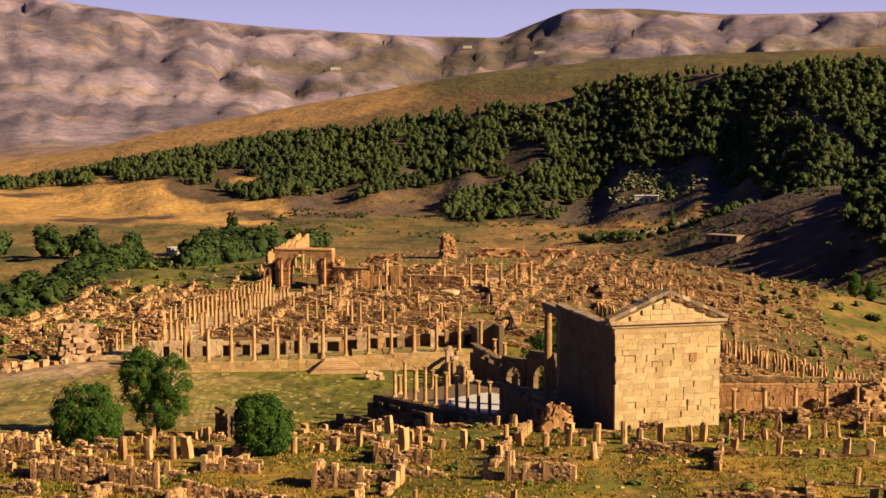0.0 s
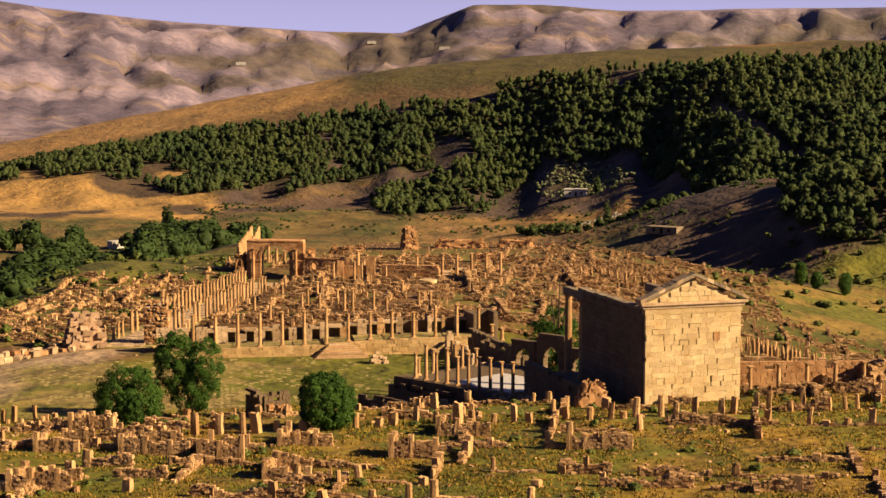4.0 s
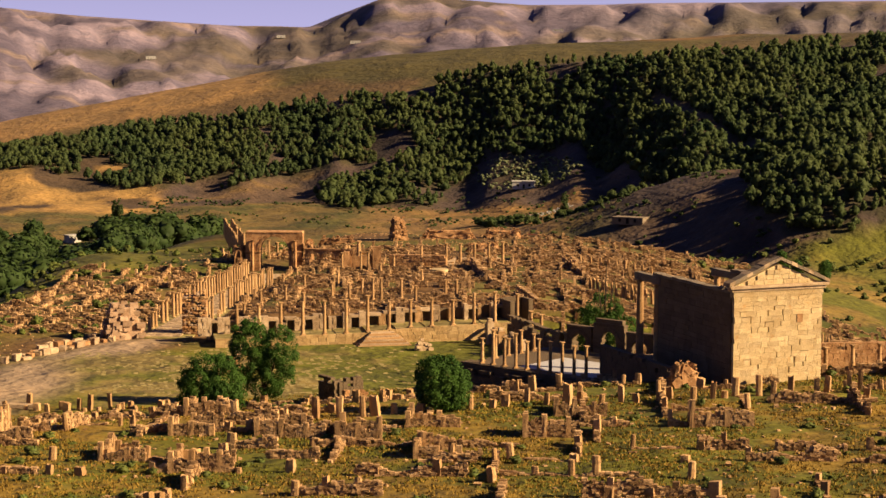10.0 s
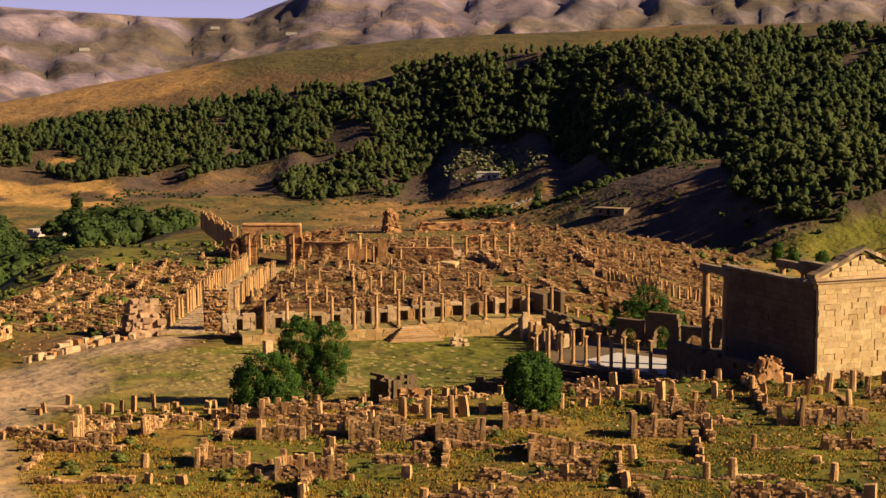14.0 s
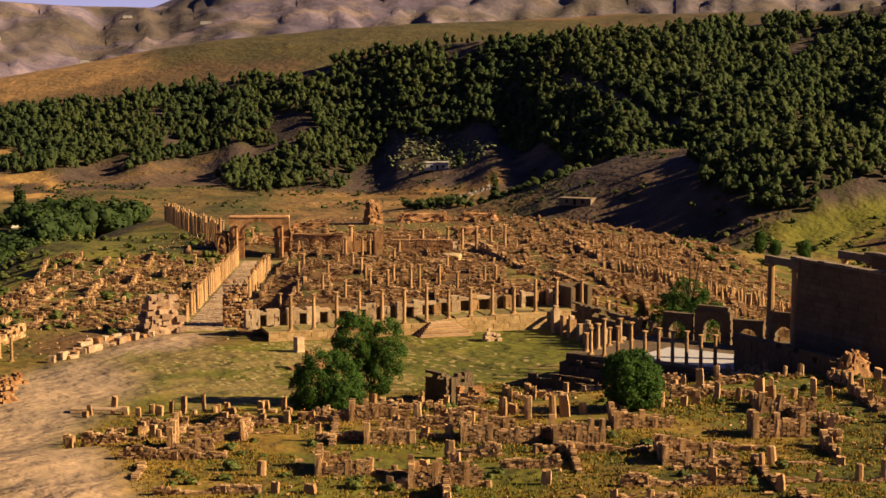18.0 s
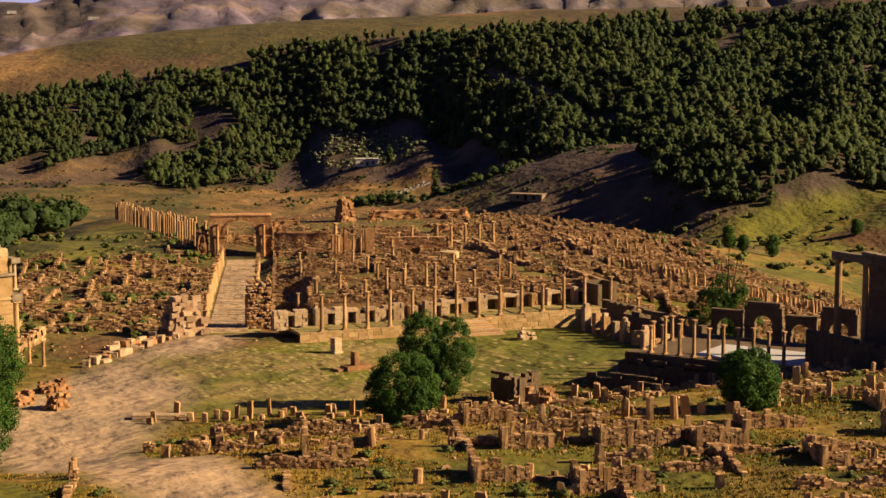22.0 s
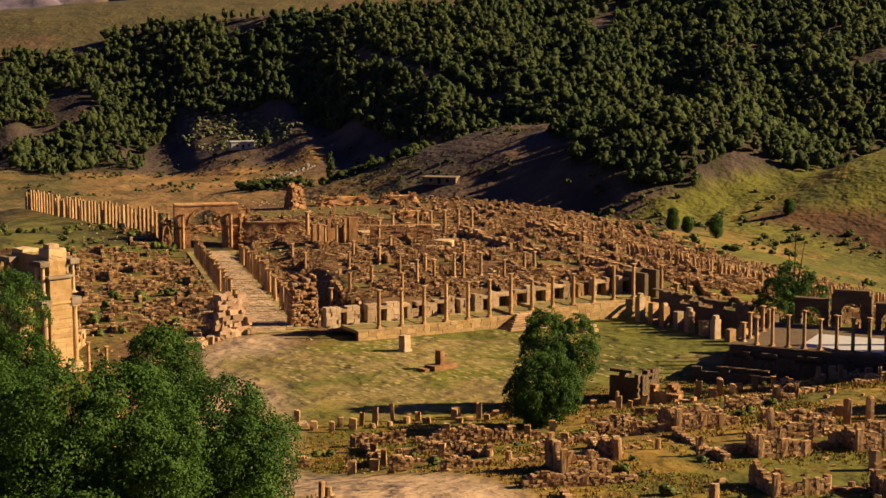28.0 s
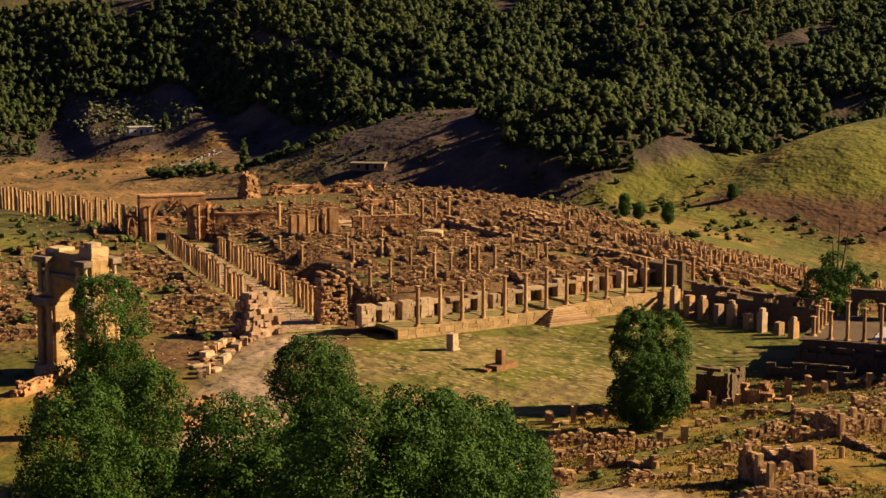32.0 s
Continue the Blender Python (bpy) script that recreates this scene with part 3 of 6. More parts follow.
def build_temple():
    W, L, Z0, Z1 = 12.4, 19.5, 2.0, 13.1
    t = thing("temple", (0, 0, 0), "tall golden ashlar temple cella with a broken gable and no roof", "temple")
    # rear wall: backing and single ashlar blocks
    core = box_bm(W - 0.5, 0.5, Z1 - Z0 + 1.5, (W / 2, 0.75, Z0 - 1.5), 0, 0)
    part("rear_wall_core", core, ASHLAR_SHADE, t)
    wall = part("rear_wall", box_bm(W + 0.25, 0.9, 0.9, (W / 2, 0.32, Z0 - 0.75), 0.15, 1), ASHLAR, t, "golden ashlar rear wall with eroded blocks")
    shapes = []
    for k in range(10):
        bm = box_bm(1.0, 0.5, 1.0, (0, 0, 0), 0.05, 1)
        for v in bm.verts:
            v.co.y += rng.uniform(-0.02, 0.02)
        me = bpy.data.meshes.new("stone_block")
        bm.to_mesh(me)
        bm.free()
        me.materials.append(ASHLAR)
        shapes.append(me)
    z, row = Z0 + 0.12, 0
    while z < Z1 - 0.05:
        h = min(rng.choice((0.52, 0.6, 0.66, 0.74)), Z1 - z)
        x, w_first = 0.0, rng.uniform(0.5, 1.1)
        while x < W - 0.02:
            w = min(w_first if x == 0 else rng.uniform(0.8, 1.7), W - x)
            if W - x - w < 0.45:
                w = W - x
            ob = new("stone_block", rng.choice(shapes))
            low = max(0, 1 - abs(z - 5.0) / 2.4) * max(0, 1 - abs(x - 8.5) / 5.5)
            high = max(0, 1 - abs(z - 9.6) / 2.6) * max(0, 1 - abs(x - 3.2) / 3.6)
            chip = rng.random() < 0.07 + 0.9 * max(low, high)
            back = rng.uniform(-0.02, 0.02)
            cw, ch = (rng.uniform(0.05, 0.16), rng.choice((0.012, 0.012, 0.012, 0.07))) if chip else (rng.uniform(0.008, 0.025), rng.uniform(0.006, 0.02))
            ob.location = (x + (w - cw) / 2 + rng.choice((0, cw)) * chip, 0.22 + back, z)
            ob.scale = (w - cw, 1, h - ch)
            ob.parent = wall
            x += w
        z += h
        row += 1
    # side wall blocks: shade is coloured into this copy of the ashlar
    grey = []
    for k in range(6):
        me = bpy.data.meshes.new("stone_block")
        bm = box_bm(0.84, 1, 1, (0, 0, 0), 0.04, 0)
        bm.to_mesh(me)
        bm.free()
        me.materials.append(ASHLAR_SHADE)
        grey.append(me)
    west = part("side_wall", box_bm(0.6, L - 0.8, Z1 + 5.8, (0.42, 0.75 + (L - 0.8) / 2, -6.0), 0, 0), ASHLAR_SHADE, t, "ashlar side wall, its stone darkened for shade")
    part("side_wall", box_bm(0.84, L - 0.8, Z1 + 6.3, (W - 0.42, 0.75 + (L - 0.8) / 2, -6.0), 0.02, 2), ASHLAR_SHADE, t, "ashlar side wall, its stone darkened for shade")
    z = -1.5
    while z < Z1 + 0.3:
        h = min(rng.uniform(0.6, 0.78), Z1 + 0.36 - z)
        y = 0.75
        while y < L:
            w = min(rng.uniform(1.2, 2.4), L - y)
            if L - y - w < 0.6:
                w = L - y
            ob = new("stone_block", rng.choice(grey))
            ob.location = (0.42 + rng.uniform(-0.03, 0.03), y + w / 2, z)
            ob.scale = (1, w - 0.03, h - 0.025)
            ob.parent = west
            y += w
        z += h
    # entablature of the rear wall
    bm = box_bm(W + 0.3, 0.9, 0.75, (W / 2, 0.38, Z1 - 0.12), 0.08, 2)
    part("architrave", bm, ASHLAR, t)
    bm = box_bm(W + 1.7, 1.3, 0.34, (W / 2, 0.2, Z1 + 1.0), 0.25, 3)
    box_bm(W + 1.0, 1.0, 0.4, (W / 2, 0.3, Z1 + 0.62), 0.15, 2, bm)
    part("cornice", bm, PALE, t, "moulded projecting cornice")
    zb, zt = Z1 + 1.3, Z1 + 4.35
    tym = prism_bm([(0.2, zb), (W - 0.2, zb), (W / 2, zt - 0.5)], 0.15, 0.85)
    bmesh.ops.subdivide_edges(tym, edges=tym.edges[:], cuts=2)
    part("tympanum", tym, ASHLAR, t, "gable of ashlar blocks with a small blocked window")
    for row_k in range(4):
        z0 = zb + 0.06 + row_k * 0.6
        half = (W / 2 - 0.4) * (1 - (z0 + 0.55 - zb) / (zt - 0.5 - zb))
        x = W / 2 - half
        while x < W / 2 + half - 0.3:
            w = min(rng.uniform(0.8, 1.4), W / 2 + half - x)
            part("gable_block", box_bm(w - 0.04, 0.25, 0.56, (x + w / 2, 0.1 + rng.uniform(-0.02, 0.04), z0), 0.06, 1), ASHLAR, t)
            x += w
    for side in (-1, 1):
        n = 9
        for k in range(n):
            f0, f1 = k / n, (k + 1) / n
            x0, x1 = W / 2 + side * (W / 2 + 0.85) * (1 - f0), W / 2 + side * (W / 2 + 0.85) * (1 - f1)
            za, zc = zb + (zt - zb) * f0, zb + (zt - zb) * f1
            th = 0.42 + rng.uniform(-0.05, 0.08)
            out = [(x0, za), (x1, zc), (x1, zc + th), (x0, za + th)]
            if side > 0:
                out = [(x1, zc), (x0, za), (x0, za + th), (x1, zc + th)]
            d = 1.1 + rng.uniform(-0.25, 0.35)
            part("raking_cornice_block", prism_bm(out, -0.42 + rng.uniform(0, 0.06), d), ROOFSTONE if k % 3 else PALE, t)
    for sx in (0.42, W - 0.42):
        yy = 0.9
        while yy < L:
            part("coping_stone", box_bm(1.25, 1.3, rng.uniform(0.25, 0.42), (sx, yy + 0.65, Z1 + 0.36), 0.3, 1), ROOFSTONE, t)
            yy += 1.32
    # porch
    for x, y in ((0.35, 20.3), (0.35, 25.2), (W - 0.35, 20.3), (W - 0.35, 25.2)):
        column(t, x, y, 2.0, 10.4, 0.5, STONE, name="porch_column")
    for x in (0.35, W - 0.35):
        part("porch_beam", box_bm(0.95, 7.2, 0.95, (x, 22.5, 12.4), 0.12, 2), ROOFSTONE, t)
    part("podium", box_bm(W + 1.2, 28.0, 7.6, (W / 2, 14.2, -6.0), 0.03, 3), ASHLAR_SHADE, t, "high stepped stone podium")
    part("niche", box_bm(0.8, 0.12, 1.05, (9.2, -0.06, 9.6), 0.1, 1), RED_STONE, t, "small blocked window")
    return t


build_temple()


def rubble_mass(name, at, size, label, category, mat=STONE_JOINED, n=60, slope=0.5, seed=1, stone_size=(0.25, 0.6)):
    """A broken lump of masonry: a tapering core with stones bedded in it."""
    r = random.Random(seed)
    t = thing(name, at, label, category)
    sx, sy, sz = size
    core = bmesh.new()
    bmesh.ops.create_cube(core, size=1)
    bmesh.ops.subdivide_edges(core, edges=core.edges[:], cuts=3, use_grid_fill=True)
    for v in core.verts:
        k = 1 - slope * (v.co.z + 0.5)
        v.co = Vector((v.co.x * sx * k + r.uniform(-.06, .06) * sx, v.co.y * sy * k + r.uniform(-.06, .06) * sy, (v.co.z + 0.5) * sz * (1 - r.uniform(0, 0.16)) - 0.3))
    part("core", core, mat, t)
    bm = bmesh.new()
    for _ in range(n):
        z = r.random() ** 1.3
        k = 1 - slope * z
        if r.random() < 0.5:
            x, y = r.choice((-0.5, 0.5)) * sx * k, r.uniform(-0.5, 0.5) * sy * k
        else:
            x, y = r.uniform(-0.5, 0.5) * sx * k, r.choice((-0.5, 0.5)) * sy * k
        s = r.uniform(*stone_size)
        box_bm(s * 1.5, s, s * 0.8, (x, y, z * sz * 0.95), 0.55, 0, bm)
    part("stone_facing", bm, mat, t)["kind"] = "stuff"
    return t


def masonry_wall(name, a, b, z0, z1, thick, label, mat=STONE_JOINED, ragged=0.3, course=0.45, seed=1, category="wall", kind=""):
    """A coursed wall from a to b, with a broken top edge; its blocks are bedded one by one."""
    r = random.Random(seed)
    a, b = Vector((*a, 0)), Vector((*b, 0))
    d = b - a
    L = d.length
    turn = math.degrees(math.atan2(d.y, d.x))
    t = thing(name, pose(a.x, a.y, 0, 0, 0, turn), label, category, kind=kind)
    bm = bmesh.new()
    z = z0
    while z < z1 - 0.02:
        h = min(course * r.uniform(0.8, 1.2), z1 - z)
        x = 0.0
        last = z + h > z1 - 1.6 * course
        while x < L - 0.02:
            w = min(r.uniform(0.6, 1.5), L - x)
            if not (last and r.random() < ragged):
                box_bm(w - 0.03, thick * r.uniform(0.92, 1.06), h - 0.02, (x + w / 2, r.uniform(-.03, .03), z), 0.25, 0, bm)
            x += w
        z += h
    part("courses", bm, mat, t)
    return t


# the annex wall's stone colour is darkened for its shade
masonry_wall("annex_wall", (-6, 1.5), (-6, 23.5), -6, 4.2, 0.9, "long stone wall in shade beside the temple", ASHLAR_SHADE, 0.12, 0.6, 3)
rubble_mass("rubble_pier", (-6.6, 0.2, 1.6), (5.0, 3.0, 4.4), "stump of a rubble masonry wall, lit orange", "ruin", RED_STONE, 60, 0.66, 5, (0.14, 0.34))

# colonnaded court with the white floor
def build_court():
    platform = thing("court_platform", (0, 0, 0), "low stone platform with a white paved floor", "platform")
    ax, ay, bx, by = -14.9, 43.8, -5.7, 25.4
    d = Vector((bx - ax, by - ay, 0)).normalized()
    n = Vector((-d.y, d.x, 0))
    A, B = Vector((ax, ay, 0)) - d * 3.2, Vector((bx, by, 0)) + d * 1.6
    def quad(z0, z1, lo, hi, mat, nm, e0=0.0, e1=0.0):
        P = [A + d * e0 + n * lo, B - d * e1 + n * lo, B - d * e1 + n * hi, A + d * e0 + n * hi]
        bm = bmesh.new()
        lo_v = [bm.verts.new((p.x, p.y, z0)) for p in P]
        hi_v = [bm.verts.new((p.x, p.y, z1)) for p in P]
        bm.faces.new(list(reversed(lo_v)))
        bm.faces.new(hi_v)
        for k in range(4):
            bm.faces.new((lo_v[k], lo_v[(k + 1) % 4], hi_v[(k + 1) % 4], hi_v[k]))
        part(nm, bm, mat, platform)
    # court walls carry their shade in the darkened ashlar colour
    quad(-6.4, -1.4, -1.2, 19.5, ASHLAR_SHADE, "retaining_wall")
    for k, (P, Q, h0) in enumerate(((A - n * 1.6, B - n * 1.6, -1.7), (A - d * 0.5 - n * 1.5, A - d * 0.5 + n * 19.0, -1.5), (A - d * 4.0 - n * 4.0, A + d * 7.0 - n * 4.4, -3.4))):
        masonry_wall("court_front_wall", (P.x, P.y), (Q.x, Q.y), -6.4, h0, 0.7, "ragged masonry below the court, coloured dark for shade", ASHLAR_SHADE, 0.55, 0.45, 70 + k)
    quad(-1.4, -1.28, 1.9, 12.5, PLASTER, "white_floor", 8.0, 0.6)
    quad(-1.4, -1.05, -1.1, 1.2, ASHLAR_SHADE, "stylobate")
    for k in range(10):
        p = Vector((ax, ay, 0)) + d * (k * 2.06)
        h = (3.6, 5.0, 4.2, 4.9, 4.0, 4.6, 4.4, 4.6, 4.3, 4.5)[k]
        c = thing("court_column", (p.x, p.y, -1.05), "slender stone column standing on the court's edge", "column", "court columns")
        column(c, 0, 0, 0, h, 0.24, STONE)
    for k in range(5):
        p = A + d * 0.6 + n * (3.0 + 2.9 * k)
        c = thing("court_column", (p.x, p.y, -1.4), "slender stone column standing on the court's edge", "column", "court columns")
        column(c, 0, 0, 0, 2.6 + (k % 2) * 0.9, 0.26, STONE)


build_court()

# ---- terrace of the square ----
TA, TB = Vector((-38.5, 96.2, 0)), Vector((8.5, 87.8, 0))
TD = (TB - TA).normalized()
TN = Vector((-TD.y, TD.x, 0))


def terrace_top(u):
    """The height of the terrace edge, which climbs towards its eastern end."""
    return float(np.interp(u, [0, 20, 30, 48], [-4.1, -3.8, -3.1, -2.7]))


def build_terrace():
    t = thing("terrace_wall", (0, 0, 0), "golden ashlar retaining wall along the square", "wall")
    L = (TB - TA).length
    turn = math.degrees(math.atan2(TD.y, TD.x))
    base = pose(TA.x, TA.y, 0, 0, 0, turn)
    shapes = []
    for k in range(8):
        me = bpy.data.meshes.new("stone_block")
        bm = box_bm(1, 0.5, 1, (0, 0, 0), 0.08, 1)
        bm.to_mesh(me)
        bm.free()
        me.materials.append(TERRACE)
        shapes.append(me)
    core, floor_bm = bmesh.new(), bmesh.new()
    x = -2.0
    while x < L - 0.5:
        w = min(5.0, L - x)
        top = terrace_top(x + w / 2)
        box_bm(w, 0.6, top + 6.35, (x + w / 2, 0.62, -6.4), 0, 0, core)
        box_bm(w, 7.5, 0.5, (x + w / 2, 4.5, top - 0.46), 0, 0, floor_bm)
        x += w
    core.transform(base)
    floor_bm.transform(base)
    part("wall_core", core, ASHLAR_SHADE, t)
    part("terrace_floor", floor_bm, PAVING, t)
    z = -5.75
    for h in (0.72, 0.7, 0.62, 0.58, 0.50):
        x = -2.0
        while x < L - 0.02:
            w = min(rng.uniform(0.9, 1.7), L - x)
            left = terrace_top(x + w / 2) - z
            if left > 0.12:
                ob = new("stone_block", rng.choice(shapes))
                ob.matrix_world = base @ Matrix.Translation((x + w / 2, 0.25 + rng.uniform(-0.04, 0.04), z)) @ Matrix.Diagonal((w - 0.03, 1, min(h, left + 0.05) - 0.02, 1))
                ob.parent = t
            x += w
        z += h
    for k in range(13):
        u = 1.6 + k * 3.62
        p = base @ Vector((u, 0.75, 0))
        tall = (4.3, 4.2, 4.4, 4.4, 4.5, 4.6, 5.2, 4.0, 4.3, 4.5, 4.1, 5.2, 5.3)[k] - 2.7 - terrace_top(u)
        c = thing("terrace_column", (p.x, p.y, terrace_top(u) + 0.02), "upright column with a worn capital on the terrace edge", "column", "terrace columns")
        column(c, 0, 0, 0, tall, 0.29, STONE, capital=k % 4 != 3)
    # rear wall: thick pale piers, deep shaded recesses between them, and a capping course
    seg = thing("shop_wall", base, "pale ruined wall pierced by dark recesses behind the columns", "wall")
    back = bmesh.new()
    x, k = -4.5, 0
    while x < L - 1:
        west = x < 21
        w = rng.uniform(1.3, 2.4) if west else rng.uniform(0.6, 1.6)
        gap = rng.uniform(0.9, 1.3) if west else rng.uniform(1.1, 1.9)
        h = rng.uniform(2.2, 2.7) if west else rng.uniform(2.3, 3.1)
        floor_z = terrace_top(max(x, 0)) - 0.3
        bm = bmesh.new()
        zz = floor_z
        while zz < floor_z + h:
            xx = x
            while xx < x + w - 0.05:
                ww = min(rng.uniform(0.6, 1.3), x + w - xx)
                if not (zz > floor_z + h - 0.6 and rng.random() < 0.25):
                    box_bm(ww - 0.03, 1.5, 0.58, (xx + ww / 2, 6.4 + rng.uniform(-.08, .08), zz), 0.2, 0, bm)
                xx += ww
            zz += 0.6
        part("wall_pier", bm, PALE if west or k % 2 else STONE, seg)
        if rng.random() < (0.85 if west else 0.6):
            part("lintel", box_bm(gap + 0.9, 1.5, 0.5, (x + w + gap / 2, 6.4, floor_z + min(h, 2.3) - 0.1), 0.3, 1), PALE, seg)
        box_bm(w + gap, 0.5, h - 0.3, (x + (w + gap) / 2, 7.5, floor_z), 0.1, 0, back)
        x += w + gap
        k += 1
    # backs of the recesses coloured dark to deepen their shade
    part("back_wall", back, ASHLAR_SHADE, seg)
    # flight of steps against the wall
    st = thing("stone_steps", base, "worn stepped flight of stone against the terrace wall", "steps")
    for k in range(8):
        wd = 9.0 - k * 0.72
        part("step", box_bm(wd, 3.2 - k * 0.36, 0.27, (25.6, -0.1 - (3.2 - k * 0.36) / 2 + 0.1, -5.65 + k * 0.265), 0.12, 2), PALE if k % 2 else STONE, st)


build_terrace()

# gate piers at the mouth of the street
def build_pier(name, at, size, seed, label):
    r = random.Random(seed)
    t = thing(name, pose(*at, 0, 0, TOWN_TURN + 8), label, "gate pier", "gate piers")
    sx, sy, sz = size
    z = -0.3
    while z < sz:
        h = r.uniform(0.3, 0.55)
        x = -sx / 2
        shrink = 1 - 0.25 * max(0, z / sz - 0.55)
        while x < sx / 2 - 0.1:
            w = min(r.uniform(0.35, 1.15), sx / 2 - x)
            if r.random() > (0.06 if z / sz < 0.7 else 0.35):
                part("stone_block", box_bm(w * shrink - 0.04, sy * shrink, h - 0.03, ((x + w / 2) * shrink, r.uniform(-.25, .2), z), 0.55, 1), r.choice((RED_STONE, RED_STONE, STONE, PINK)), t)
            x += w
        z += h
    return t


masonry_wall("niche_wall", (-39.6, 105.9), (-34.6, 103.2), -5.8, -3.0, 1.0, "pale wall of large blocks joining gate and terrace", PALE, 0.35, 0.5, 44)
build_pier("gate_pier", (-40.4, 111.4, -5.3), (4.2, 2.8, 7.4), 3, "tall ruined gate pier of reddish blocks")
rubble_mass("gate_pier_ruin", (-52.4, 112.4, -5.3), (6.0, 4.0, 5.6), "collapsed gate pier of pale and pinkish blocks", "gate pier", PINK, 90, 0.5, 9, (0.5, 1.15))

# ---- the paved street, its colonnades and the arch ----
def street_z(u):
    return float(np.interp(u, [-6, 0, 60, 110, 200], [-5.3, -5.15, -6.6, -8.0, -9.0]))


def build_street():
    t = thing("street", (0, 0, 0), "street of large worn paving slabs with raised kerbs", "street", kind="structure")
    shapes = []
    for k in range(6):
        me = bpy.data.meshes.new("paving_slab")
        bm = box_bm(1, 1, 0.3, (0, 0, -0.3), 0.25, 1)
        bm.to_mesh(me)
        bm.free()
        me.materials.append(PALE)
        shapes.append(me)
    u = -3.0
    while u < 106:
        v = -3.1
        du = rng.uniform(0.9, 1.3)
        while v < 3.0:
            dv = min(rng.uniform(0.8, 1.6), 3.1 - v)
            p = street_xy(u + du / 2, v + dv / 2)
            ob = new("paving_slab", rng.choice(shapes))
            ob.matrix_world = pose(*p, street_z(u) + 0.12 + rng.uniform(0, 0.05), rng.uniform(-2, 2), rng.uniform(-2, 2), TOWN_TURN) @ Matrix.Diagonal((dv - 0.06, du - 0.08, 1, 1))
            ob.parent = t
            v += dv
        u += du
    bed = bmesh.new()
    for k in range(28):
        u0 = -4 + k * 4.0
        b2 = box_bm(10.2, 4.1, 3.0, (0, 0, -3.0), 0, 0)
        b2.transform(pose(*street_xy(u0 + 2, 0), street_z(u0 + 2) + 0.02, 0, 0, TOWN_TURN))
        me = bpy.data.meshes.new("tmp")
        b2.to_mesh(me)
        b2.free()
        bed.from_mesh(me)
        bpy.data.meshes.remove(me)
    part("street_bed", bed, PAVING, t)
    for side in (-1, 1):
        u = 4.0
        k = 0
        while u < 101:
            h = (4.5 if u < 70 else 4.0) + rng.uniform(-0.6, 0.3)
            if side > 0 and u > 88:
                break
            if side < 0 and u < 14:
                h = rng.uniform(2.0, 3.2)
            if rng.random() > 0.12:
                p = street_xy(u, side * 3.9 + rng.uniform(-.08, .08))
                c = thing("street_column", pose(*p, street_z(u) - 0.05, rng.uniform(-1, 1), rng.uniform(-1, 1), TOWN_TURN), "sunlit stone column lining the paved street", "column", "street columns")
                r = 0.30 + rng.uniform(-.03, .03)
                shaft = lathe_bm([(r * 1.3, 0), (r * 1.3, 0.16), (r, 0.3), (r, h * 0.5), (r * 0.88, h - 0.45), (r * 0.9, h - 0.38)], 9, wob=0.05)
                part("shaft", shaft, STONE, c)
                cap = lathe_bm([(r * 0.9, h - 0.38), (r * 1.25, h - 0.2), (r * 1.25, h - 0.12)], 8)
                box_bm(r * 2.5, r * 2.5, 0.16, (0, 0, h - 0.14), 0.4, 0, cap)
                part("capital", cap, STONE, c)
            u += 2.75
            k += 1
    # the row beyond the arch, along a cross street
    for k in range(84):
        f = (k // 2 + rng.uniform(-0.15, 0.15)) / 41
        p = (-4.0 + 32.5 * f + 2.6 * (k % 2), 224 + 141 * f + 1.2 * (k % 2))
        if k % 2 and rng.random() < 0.3:
            continue
        z = gz(*p)
        h = 5.8 + rng.uniform(-0.9, 0.5)
        c = thing("street_column", pose(*p, z - 0.4, 0, 0, TOWN_TURN), "sunlit stone column in a long row beyond the arch", "column", "cross street columns")
        part("shaft", lathe_bm([(0.42, 0), (0.34, 0.3), (0.34, h * 0.6), (0.3, h)], 8, wob=0.06), STONE, c)


build_street()


